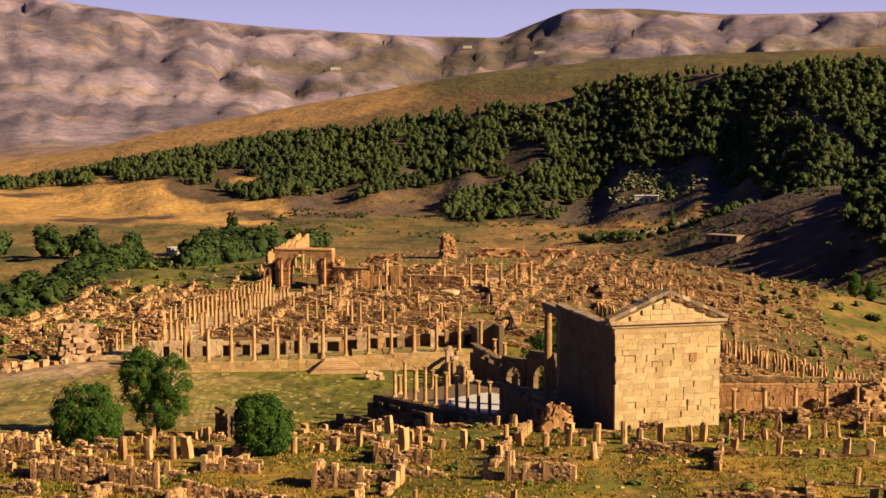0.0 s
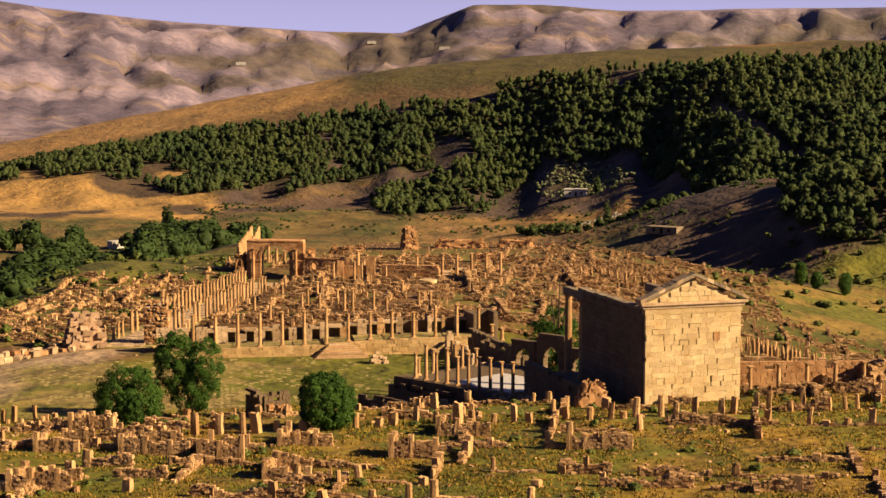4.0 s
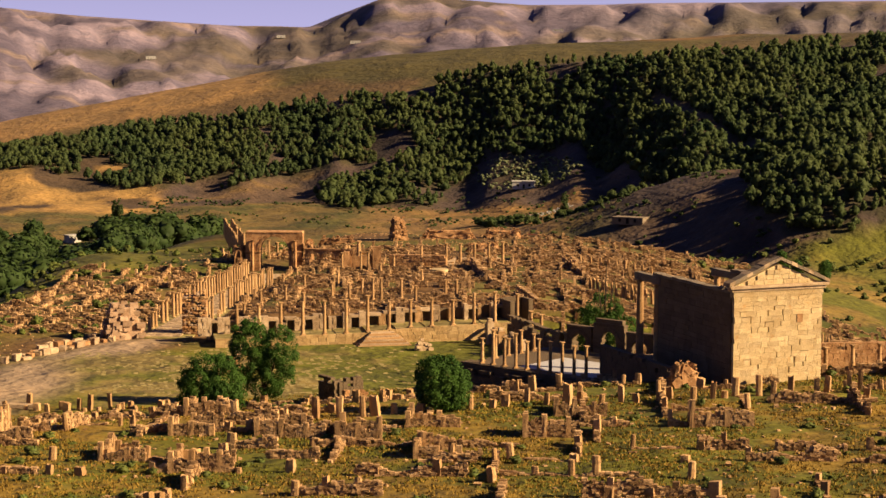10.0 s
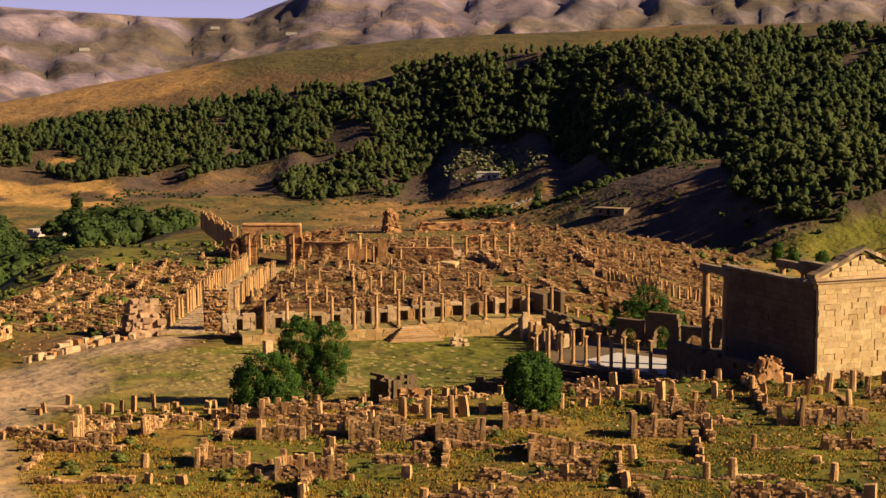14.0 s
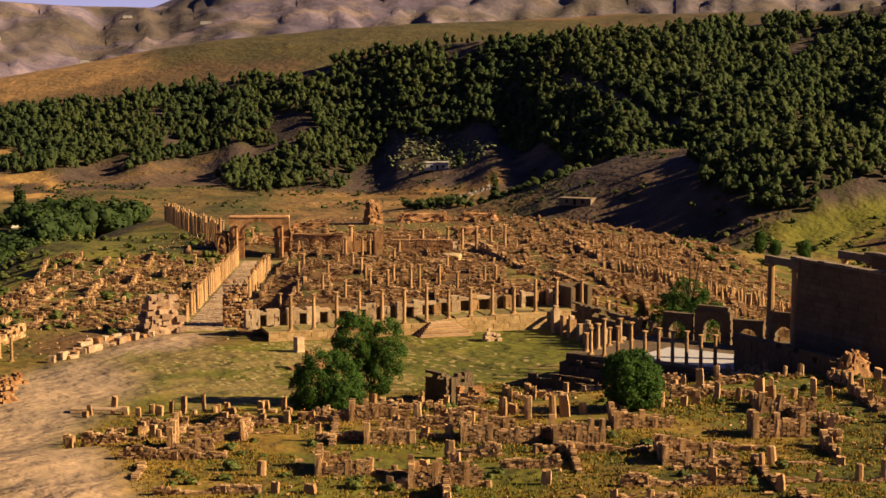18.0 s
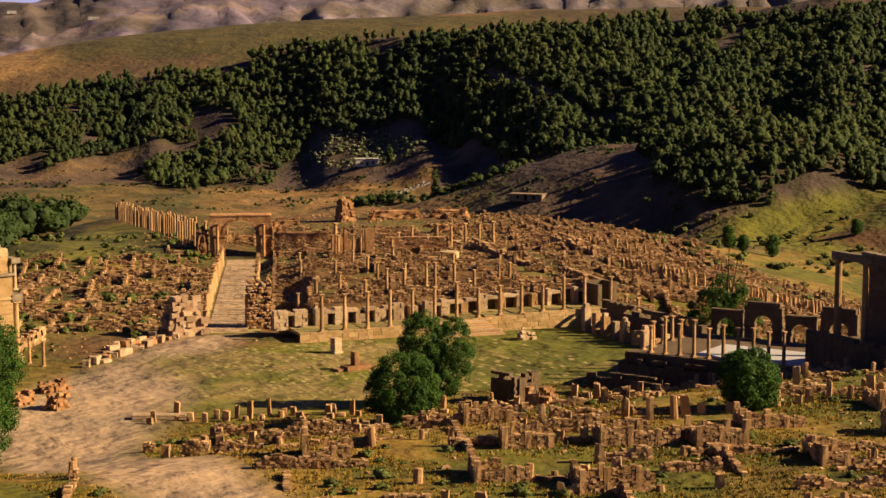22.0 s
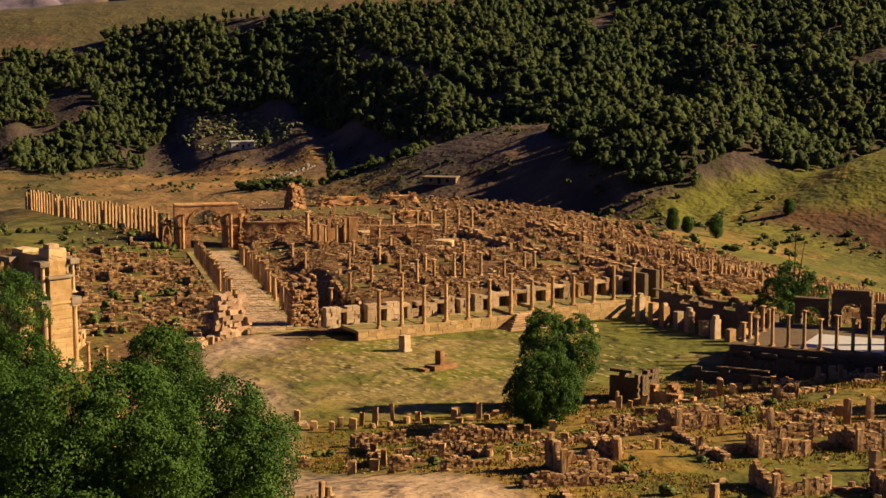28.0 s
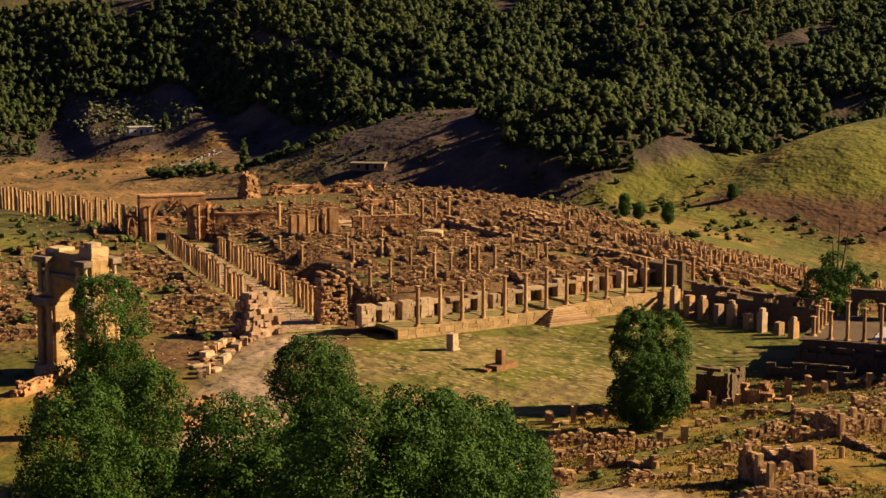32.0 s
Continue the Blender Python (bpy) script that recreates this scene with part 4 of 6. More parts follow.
def build_arch(name, m, W, D, H, open_w, open_h, mat, label, seed=2, columns=True, crown=None):
    """A Roman arch: two piers, a ring of voussoirs, spandrels and an attic cornice."""
    t = thing(name, m, label, "arch")
    pier_w = (W - open_w) / 2
    for s in (-1, 1):
        z = -1.5
        k = 0
        pier = None
        while z < open_h - open_w / 2:
            h = min(0.62, open_h - open_w / 2 - z)
            b = box_bm(pier_w, D, h - 0.03, (s * (open_w + pier_w) / 2, 0, z), 0.12, 1)
            part("pier_course", b, mat, t)
            z += h
            k += 1
        if columns:
            for y in (-D / 2 - 0.45,):
                column(t, s * (open_w / 2 + pier_w * 0.5), y, -0.3, open_h - 0.2, 0.34, mat, name="engaged_column")
        part("impost", box_bm(pier_w + 0.25, D + 0.3, 0.32, (s * (open_w + pier_w) / 2, 0, open_h - open_w / 2 - 0.02), 0.15, 1), mat, t)
    R0, R1 = open_w / 2, open_w / 2 + 0.62
    zc = open_h - open_w / 2 + 0.3
    n = 17
    for k in range(n):
        a0, a1 = math.pi * k / n + 0.008, math.pi * (k + 1) / n - 0.008
        out = [(R0 * math.cos(a0), zc + R0 * math.sin(a0)), (R1 * math.cos(a0), zc + R1 * math.sin(a0)), (R1 * math.cos(a1), zc + R1 * math.sin(a1)), (R0 * math.cos(a1), zc + R0 * math.sin(a1))]
        part("voussoir", prism_bm(out, -D / 2 - 0.08, D / 2 + 0.08), mat, t)
    ztop = zc + R1 + 0.15
    for s in (-1, 1):
        pts = [(s * W / 2, zc)] + [(s * (R1 - 0.02) * math.cos(a), zc + (R1 - 0.02) * math.sin(a)) for a in np.linspace(0, math.pi / 2, 8)] + [(0, ztop), (s * W / 2, ztop)]
        if s < 0:
            pts = list(reversed(pts))
        part("spandrel", prism_bm(pts, -D / 2 + 0.05, D / 2 - 0.05), mat, t)
    wide = 0.7 if crown else 0.15
    part("cornice", box_bm(W + wide, D + wide, 0.4, (0, 0, ztop), 0.25, 3), crown or mat, t, "weathered cornice")
    rest = H - ztop - 0.4
    if rest > 0.3:
        part("attic", box_bm(W * 0.9, D * 0.8, rest, (0, 0, ztop + 0.4), 0.2, 3), mat, t)
    return t


build_arch("street_arch", pose(4.0, 218.6, -8.3, 0, 0, -24), 13.4, 3.2, 9.5, 6.8, 8.0, RED_STONE, "tall honey-stone arch across the end of the street")
for s, h in ((-1, 6.4), (1, 7.6)):
    rubble_mass("arch_wing", pose(4.0 + s * 8.1 * math.cos(radians(-24)), 218.6 + s * 8.1 * math.sin(radians(-24)) + 0.6, -8.4, 0, 0, -24), (2.0, 5.0, h), "ruined masonry wing beside the arch", "ruin", RED_STONE, 60, 0.12, 11 + s)

# triumphal arch at the edge of the square, seen from its end
def build_triumphal():
    t = build_arch("triumphal_arch", pose(-85.2, 105.0, -5.4, 0, 0, -80), 9.6, 3.4, 15.4, 4.4, 11.4, TERRACE, "golden triumphal arch with paired columns and upper niches", 4, columns=False, crown=ROOFSTONE)
    for sx in (-3.5, 3.5):
        for sy in (-2.3, 2.3):
            for dx in (-0.85, 0.85):
                column(t, sx + dx, sy, 1.2, 7.6, 0.42, TERRACE, name="lower_column")
                column(t, sx + dx * 0.8, sy, 10.4, 3.9, 0.3, ASHLAR, name="upper_column")
            part("pedestal", box_bm(2.9, 1.5, 2.2, (sx, sy, -1.0), 0.1, 1), ASHLAR, t)
            part("entablature", box_bm(3.0, 1.6, 0.95, (sx, sy, 8.9), 0.12, 2), ROOFSTONE, t)
            part("upper_entablature", box_bm(2.6, 1.4, 0.7, (sx, sy, 14.2), 0.2, 2), ROOFSTONE, t)
    part("attic_block", box_bm(2.4, 2.8, 1.1, (3.2, 0, 15.2), 0.35, 2), ASHLAR, t)
    part("attic_block", box_bm(1.4, 1.5, 0.7, (3.4, -0.4, 16.25), 0.35, 2), PALE, t)
    part("attic_block", box_bm(2.6, 2.6, 0.6, (-3.0, 0, 15.2), 0.4, 2), ASHLAR, t)
    return t


build_triumphal()

# ---- trees ----
def leaf_cloud(seed, lobes, clumps, per, leaf, spread):
    """Leaves on rounded clumps over several uneven lobes: (x, y, z, rx, rz) each. Returns quads as arrays."""
    r = np.random.RandomState(seed)
    vol = np.array([l[3] ** 2 * l[4] for l in lobes]) ** 0.8
    pick = r.choice(len(lobes), clumps, p=vol / vol.sum())
    lb = np.array(lobes)[pick]
    d = r.normal(size=(clumps, 3))
    d /= np.linalg.norm(d, axis=1, keepdims=True)
    rad = 0.60 + 0.34 * r.rand(clumps) ** 0.5
    cen = lb[:, :3] + d * rad[:, None] * np.stack([lb[:, 3], lb[:, 3], lb[:, 4]], 1)
    big = np.repeat(spread * (0.9 + 0.9 * r.rand(clumps)), per)
    n = clumps * per
    e = r.normal(size=(n, 3)) + 0.9 * np.repeat(d, per, 0) + np.array([0, 0, 0.35])
    e /= np.linalg.norm(e, axis=1, keepdims=True)
    p = np.repeat(cen, per, 0) + e * (big * (0.75 + 0.4 * r.rand(n)))[:, None]
    nrm = e + r.normal(size=(n, 3)) * 0.42
    nrm /= np.linalg.norm(nrm, axis=1, keepdims=True)
    a = np.cross(nrm, r.normal(size=nrm.shape))
    a /= np.linalg.norm(a, axis=1, keepdims=True)
    b = np.cross(nrm, a)
    size = leaf * (0.7 + 0.6 * r.rand(n))
    a, b = a * size[:, None], b * size[:, None] * 0.6
    verts = np.stack([p - a, p - b, p + a, p + b], 1).reshape(-1, 3)
    return verts, np.arange(len(verts)).reshape(-1, 4)


def limb(bm, a, b, r0, r1, n=7):
    a, b = Vector(a), Vector(b)
    d = (b - a).normalized()
    x = d.orthogonal().normalized()
    y = d.cross(x)
    rings = []
    for k in range(4):
        f = k / 3
        c = a.lerp(b, f) + x * 0.25 * r0 * math.sin(f * 3.1) * 2
        rr = r0 + (r1 - r0) * f
        rings.append([bm.verts.new(c + x * rr * math.cos(6.283 * i / n) + y * rr * math.sin(6.283 * i / n)) for i in range(n)])
    for p, q in zip(rings, rings[1:]):
        for i in range(n):
            bm.faces.new((p[i], p[(i + 1) % n], q[(i + 1) % n], q[i]))


def tree(at, lobes, trunk_h, seed, label, clumps=330, per=100, leaf=0.12, spread=0.5, mat=LEAF, tips=(), group=""):
    t = thing("tree", at, label, "tree", group)
    bm = bmesh.new()
    top = max(lobes, key=lambda l: l[2])
    limb(bm, (0, 0, -0.4), (0, 0, trunk_h), 0.34, 0.24)
    for l in lobes:
        limb(bm, (0, 0, trunk_h * 0.85), (l[0] * 0.8, l[1] * 0.8, l[2]), 0.2, 0.05, 6)
    for tip in tips:
        limb(bm, (0, 0, trunk_h), tip, 0.2, 0.05, 6)
    part("trunk", bm, BARK, t)
    v, f = leaf_cloud(seed, lobes, clumps, per, leaf, spread)
    crown = part("crown", array_mesh("crown", v, f, mat), mat, t)
    return t


tree((-55.4, 38.0, gz(-55.4, 38.0)), [(0, 0, 4.2, 4.1, 4.2), (-1.4, 0.5, 3.4, 3.1, 3.2), (1.5, -0.6, 3.6, 2.8, 3.2)], 2.0, 3, "low round tree with dense dark green foliage to the ground")
tree((-46.0, 46.0, gz(-46.0, 46.0)), [(-1.7, 0.8, 7.4, 2.7, 4.4), (1.8, -0.8, 6.8, 2.6, 4.2), (0, 0, 4.4, 2.9, 3.6), (-2.4, 1.0, 9.4, 1.8, 2.2)], 2.4, 5, "forked dark green tree with two dense crowns")
tree((-40.2, -5.8, gz(-40.2, -5.8)), [(0, 0, 3.2, 3.0, 3.0), (0.8, -0.3, 2.6, 2.4, 2.4)], 1.2, 7, "small round bushy tree among the ruins", 280, 80, 0.12, 0.42)
tree((13.8, 63.4, gz(13.8, 63.4)), [(-2.0, 0.9, 4.6, 3.6, 4.0), (2.0, -0.9, 4.2, 3.5, 3.6), (0, 0, 7.8, 2.8, 3.0), (-1.0, 0.4, 2.4, 3.0, 2.4)], 3.2, 9, "tree with sparse crown and bare dead branches on top", 320, 70, 0.13, 0.5, LEAF, ((0.4, 0.1, 15.2), (1.6, -0.5, 13.2), (-0.9, 0.3, 12.4)))
def big_tree(x, y, ztop, r, seed, label, group="trees beside the track"):
    """A tall tree whose crown reaches from its top most of the way to the ground, in uneven lobes."""
    z0 = gz(x, y)
    h = ztop - z0
    q = random.Random(seed)
    lobes = [(0, 0, h - r * 0.95, r * 0.86, r * 0.95), (q.uniform(-0.3, 0.3) * r, q.uniform(-0.3, 0.3) * r, h - r * 0.55, r * 0.55, r * 0.55)]
    for k in range(5):
        g, up = 1.257 * k + q.uniform(-0.4, 0.4), q.uniform(0.34, 0.72)
        lobes.append((math.cos(g) * r * 0.55, math.sin(g) * r * 0.55, max(h * up, r * 0.6), r * q.uniform(0.5, 0.68), r * q.uniform(0.5, 0.72)))
    lobes.append((0, 0, h * 0.4, r * 0.8, h * 0.26))
    tree((x, y, z0), lobes, min(3.0, h * 0.3), seed, label, int(15 * r * r) + 130, 105, 0.115, 0.62, LEAF, group=group)


for x, y, zt, r_, sd_, lab in ((-109.4, 59.0, 14.9, 4.7, 11, "tall dark green tree with a rounded crown before the arch"), (-107.0, 30.4, 12.8, 3.9, 13, "round-headed green tree beside the track"),
                               (-137.4, -11.8, 19.6, 4.8, 15, "large leafy green tree, densely grown, beside the track"), (-132.0, -12.8, 19.4, 4.4, 17, "large leafy green tree, densely grown, beside the track"),
                               (-121.2, -4.5, 15.4, 5.2, 19, "broad leafy green tree at the edge of the track"), (-133.5, 3.3, 16.2, 4.6, 21, "large leafy green tree, densely grown, beside the track"),
                               (-137.9, 15.6, 15.6, 4.3, 23, "rounded fresh green tree standing a little apart"), (-126.3, 24.9, 13.6, 2.7, 25, "small green tree between larger ones")):
    big_tree(x, y, zt, r_, sd_, lab)
for x, y, h_, r_, sd_ in ((143.8, 221.2, 5.4, 1.0, 91), (147.5, 219.6, 3.6, 0.8, 93), (152.7, 214.1, 5.2, 1.2, 95), (192.1, 224.8, 3.8, 0.9, 97)):
    big_tree(x, y, gz(x, y) + h_, r_, sd_, "small thin green tree on the grassy slope", "trees on the slope")


def tree_template(seed, kind, n=18, tuft=0.085):
    """A small tree of unit height for woods and thickets: several uneven lobes, each with an inner body and a skin of leaf tufts."""
    r = np.random.RandomState(seed)
    if kind == "pine":
        lobes = [(0, 0, 0.52, 0.22, 0.40), (0.04 * r.randn(), 0.04 * r.randn(), 0.76, 0.15, 0.24)]
        lobes += [(0.13 * math.cos(a), 0.13 * math.sin(a), r.uniform(0.3, 0.62), r.uniform(0.13, 0.19), r.uniform(0.18, 0.28)) for a in r.rand(4) * 6.283]
    else:
        lobes = [(0, 0, 0.50, 0.28, 0.40)]
        lobes += [(0.2 * math.cos(a), 0.2 * math.sin(a), r.uniform(0.34, 0.74), r.uniform(0.16, 0.24), r.uniform(0.18, 0.26)) for a in r.rand(5) * 6.283]
    lb = np.array(lobes)
    pick = r.choice(len(lb), n, p=lb[:, 3] ** 2 / (lb[:, 3] ** 2).sum())
    d = r.randn(n, 3)
    d[:, 2] = np.abs(d[:, 2]) * 0.8 + 0.35 * d[:, 2]
    d /= np.linalg.norm(d, axis=1, keepdims=True)
    c = lb[pick, :3] + d * np.stack([lb[pick, 3], lb[pick, 3], lb[pick, 4]], 1) * (0.86 + 0.3 * r.rand(n, 1))
    nrm = d + 0.35 * r.randn(n, 3)
    nrm /= np.linalg.norm(nrm, axis=1, keepdims=True)
    a = np.cross(nrm, r.randn(n, 3))
    a /= np.linalg.norm(a, axis=1, keepdims=True)
    b = np.cross(nrm, a)
    s = tuft * (0.7 + 0.7 * r.rand(n)[:, None])
    v = [np.stack([c - a * s, c - b * s * 0.8, c + a * s, c + b * s * 0.8], 1).reshape(-1, 3)]
    f = [np.arange(4 * n).reshape(-1, 4)]
    off = 4 * n
    for x, y, z, rx, rz in lobes:
        ring, core = 6, []
        for q, (k, w) in enumerate(((-0.85, 0.5), (-0.25, 0.95), (0.35, 0.9), (0.85, 0.45))):
            for i in range(ring):
                g = 1.047 * (i + 0.5 * (q % 2))
                w2 = rx * w * (0.8 + 0.3 * r.rand())
                core.append((x + math.cos(g) * w2, y + math.sin(g) * w2, z + rz * (k * 0.9 + 0.1 * r.randn())))
        cf = [(q * ring + i, q * ring + (i + 1) % ring, (q + 1) * ring + (i + 1) % ring, (q + 1) * ring + i) for q in range(3) for i in range(ring)]
        cf += [(18, 19, 20, 21), (18, 21, 22, 23)]
        v.append(np.array(core))
        f.append(np.array(cf) + off)
        off += len(core)
    v = np.concatenate(v)
    v[:, 2] = np.maximum(v[:, 2], 0.02)
    return v, np.concatenate(f)


TEMPLATES = [tree_template(k, "pine" if k % 4 else "round", 40, 0.075) for k in range(12)]
BUSHES = [tree_template(20 + k, "round") for k in range(5)]
BUSH_FINE = [tree_template(60 + k, "round", 64, 0.08) for k in range(5)]
FULL = [tree_template(40 + k, "round", 200, 0.05) for k in range(4)]


def woods(name, xs, ys, heights, mat, label, seed, zs=None, shapes=None, broad=1.0):
    r = np.random.RandomState(seed)
    shapes = shapes or TEMPLATES
    zs = ground_height(xs, ys) if zs is None else zs
    vs, fs, off = [], [], 0
    pick = r.randint(0, len(shapes), len(xs))
    for k, (tv, tf) in enumerate(shapes):
        m = pick == k
        n = int(m.sum())
        if not n:
            continue
        a = r.rand(n) * 6.283
        h = heights[m]
        w = broad * h * (0.85 + 0.4 * r.rand(n))
        ca, sa = np.cos(a)[:, None], np.sin(a)[:, None]
        X = (tv[None, :, 0] * ca - tv[None, :, 1] * sa) * w[:, None] + xs[m][:, None]
        Y = (tv[None, :, 0] * sa + tv[None, :, 1] * ca) * w[:, None] + ys[m][:, None]
        Z = tv[None, :, 2] * h[:, None] + zs[m][:, None] - 0.3
        vs.append(np.stack([X, Y, Z], -1).reshape(-1, 3))
        fs.append((tf[None] + (np.arange(n) * len(tv))[:, None, None] + off).reshape(-1, 4))
        off += n * len(tv)
    me = array_mesh(name, np.concatenate(vs), np.concatenate(fs), mat)
    me.shade_smooth()
    return tagged(new(name, me), label, "trees", kind="stuff")


def build_forest():
    r = np.random.RandomState(5)
    # trees stand on a jittered grid, so that crowns touch without piling up
    gx, gy = np.meshgrid(np.arange(-110, 470, 3.5), np.arange(240, 1000, 4.3))
    x, y = (gx + r.uniform(-1.7, 1.7, gx.shape)).ravel(), (gy + r.uniform(-2.1, 2.1, gy.shape)).ravel()
    az, rad, hs = hill_polar(x, y)
    m = forest_mask(x, y) & (az > 1) & (az < 50) & (hs < 1.06)
    x, y = x[m], y[m]
    woods("pine_wood", x, y, 3.4 + 4.2 * r.rand(len(x)) ** 1.5, FOREST_LEAF, "dark pine and oak wood covering the opposite hillside", 3, None, None, 1.08)
    # trees in the valley on the west side
    n = 6000
    x, y = r.uniform(-170, 70, n), r.uniform(190, 520, n)
    mid = np.interp(y, [190, 240, 310, 370, 440, 475, 520], [-116, -92, -66, -38, -4, 30, 60])
    m = (np.abs(x - mid) < 24 + 26 * (fbm(x / 30, y / 30, 3, 83) - 0.5)) & (y < 486)
    m &= seg_dist(x, y, 9, 512, -12, 405)[0] > 10
    far = (y > 486) & (y < 512) & (x > -80) & (x < 20) & (r.rand(n) < 0.10)
    m |= far
    x, y = x[m][:650], y[m][:650]
    woods("valley_trees", x, y, 7.5 + 7.0 * r.rand(len(x)) ** 1.5, VALLEY_LEAF, "dark green trees along the valley floor", 7, None, FULL, 1.1)
    x, y = r.uniform(120, 230, 1500), r.uniform(380, 500, 1500)
    d, f = seg_dist(x, y, 162, 450, 186, 398)
    m = (d < 12) & (fbm(x / 14, y / 14, 3, 87) > 0.40)
    woods("orchard", x[m], y[m], 1.6 + 2.6 * r.rand(int(m.sum())) ** 1.6, FOREST_LEAF, "low orchard trees and hedges by the houses", 9, None, FULL, 1.1)
    # hedge rows of pale prickly scrub round the farmhouse
    gx, gy = np.meshgrid(np.arange(200, 275, 2.6), np.arange(520, 680, 3.4))
    x, y = (gx + r.uniform(-0.9, 0.9, gx.shape)).ravel(), (gy + r.uniform(-1.3, 1.3, gy.shape)).ravel()
    m = (np.exp(-(((x - 238) / 18) ** 2 + ((y - 602) / 46) ** 2)) > 0.36) & ~forest_mask(x, y) & (np.hypot(x - 222, y - 571) > 6) & (fbm(x / 7, y / 7, 2, 94) > 0.40)
    woods("hedge_scrub", x[m], y[m], 1.0 + 1.4 * r.rand(int(m.sum())), HEDGE, "rows of pale green prickly hedges round the farmhouse", 16, None, BUSHES, 1.3)
    # shrubs on the bare flanks below the wood
    n = 9000
    x, y = r.uniform(60, 250, n), r.uniform(270, 700, n)
    az, rad, hs = hill_polar(x, y)
    m = ~forest_mask(x, y) & (fbm(x / 14, y / 14, 3, 93) > 0.60) & (rad > 520) & (hs > -0.5)
    x, y = x[m][:1100], y[m][:1100]
    woods("hill_scrub", x, y, 0.6 + 1.2 * r.rand(len(x)) ** 2, FOREST_LEAF, "olive shrubs on the bare brown flanks opposite", 15, None, BUSHES, 1.5)
    # scattered bushes on the town's flanks and slopes
    n = 3600
    x, y = r.uniform(-110, 210, n), r.uniform(60, 300, n)
    axis = -43 + 0.46 * (y - 110)
    m = ((x < axis - 9) | (x > axis + 95)) & (fbm(x / 22, y / 22, 3, 91) > np.where(x < axis, 0.46, 0.60)) & (road_mask(x, y) < 0.05) & ~((y < 104) & (x > -100) & (x < 20))
    woods("scrub", x[m], y[m], 0.6 + 1.7 * r.rand(int(m.sum())) ** 2, SCRUB, "low green scrub on the slopes", 11, None, BUSH_FINE, 1.6)


build_forest()

# ---- the ruined quarters ----
CUBE = np.array([(-.5, -.5, 0), (.5, -.5, 0), (.5, .5, 0), (-.5, .5, 0), (-.5, -.5, 1), (.5, -.5, 1), (.5, .5, 1), (-.5, .5, 1)])
CUBE_F = np.array([(3, 2, 1, 0), (4, 5, 6, 7), (0, 1, 5, 4), (1, 2, 6, 5), (2, 3, 7, 6), (3, 0, 4, 7)])


def blocks(name, rows, mat, label, category, jitter=0.10, seed=1):
    """Many worn blocks in one mesh: rows of x, y, z, length, depth, height, turn in degrees."""
    a = np.array(rows, float)
    r = np.random.RandomState(seed)
    n = len(a)
    p = np.repeat(CUBE[None], n, 0) * a[:, None, 3:6]
    p = p + (r.rand(n, 8, 3) - 0.5) * 2 * jitter * np.minimum(a[:, 3:6].min(1), 1.0)[:, None, None]
    c, s = np.cos(np.radians(a[:, 6]))[:, None], np.sin(np.radians(a[:, 6]))[:, None]
    v = np.stack([p[..., 0] * c - p[..., 1] * s + a[:, 0, None], p[..., 0] * s + p[..., 1] * c + a[:, 1, None], p[..., 2] + a[:, 2, None]], -1)
    f = CUBE_F[None] + (np.arange(n) * 8)[:, None, None]
    return tagged(new(name, array_mesh(name, v.reshape(-1, 3), f.reshape(-1, 4), mat)), label, category, kind="stuff")


def free_spot(x, y):
    """Whether loose ruins may stand here: off the square, the track, the street, the temple and the court."""
    if float(road_mask(np.array([x]), np.array([y]))[0]) > 0.25:
        return False
    q = Vector((x, y, 0)) - STREET_A
    u, v = q.dot(U), q.dot(V)
    if -4 < u < 108 and abs(v) < 5.0:
        return False
    if -2 < x < 14.5 and -1.2 < y < 30 or -9.2 < x < 0 and -2.2 < y < 25:
        return False
    s = Vector((x, y, 0)) - TA
    if -3 < s.dot(TD) < 50 and -42 < s.dot(TN) < 8.5 and y > 47:
        return False
    if -20 < x < 14 and 22 < y < 64 and (x + 14.9) * 0.894 + (y - 43.8) * 0.447 > -2.2:
        return False
    if x < -38 and 47 - 0.42 * (x + 79) * (x > -79) < y < 100:
        return False
    if (x - 4) ** 2 + (y - 218.6) ** 2 < 110 or 100 < u < 126 and abs(v) < 9 or (x + 86) ** 2 + (y - 105) ** 2 < 70:
        return False
    return True


post_shapes = []
for k in range(12):
    kind = k % 4
    if kind == 3:
        bm_ = lathe_bm([(0.5, 0), (0.48, 0.5), (0.44, 0.98), (0.3, 1.0)], 8, wob=0.06)
    else:
        bm_ = box_bm(1, 1, 1, (0, 0, 0), 0.45, 1, None, rng.uniform(-0.08, 0.08))
    me_ = bpy.data.meshes.new("standing_stone")
    bm_.to_mesh(me_)
    bm_.free()
    me_.materials.append(STONE)
    post_shapes.append(me_)


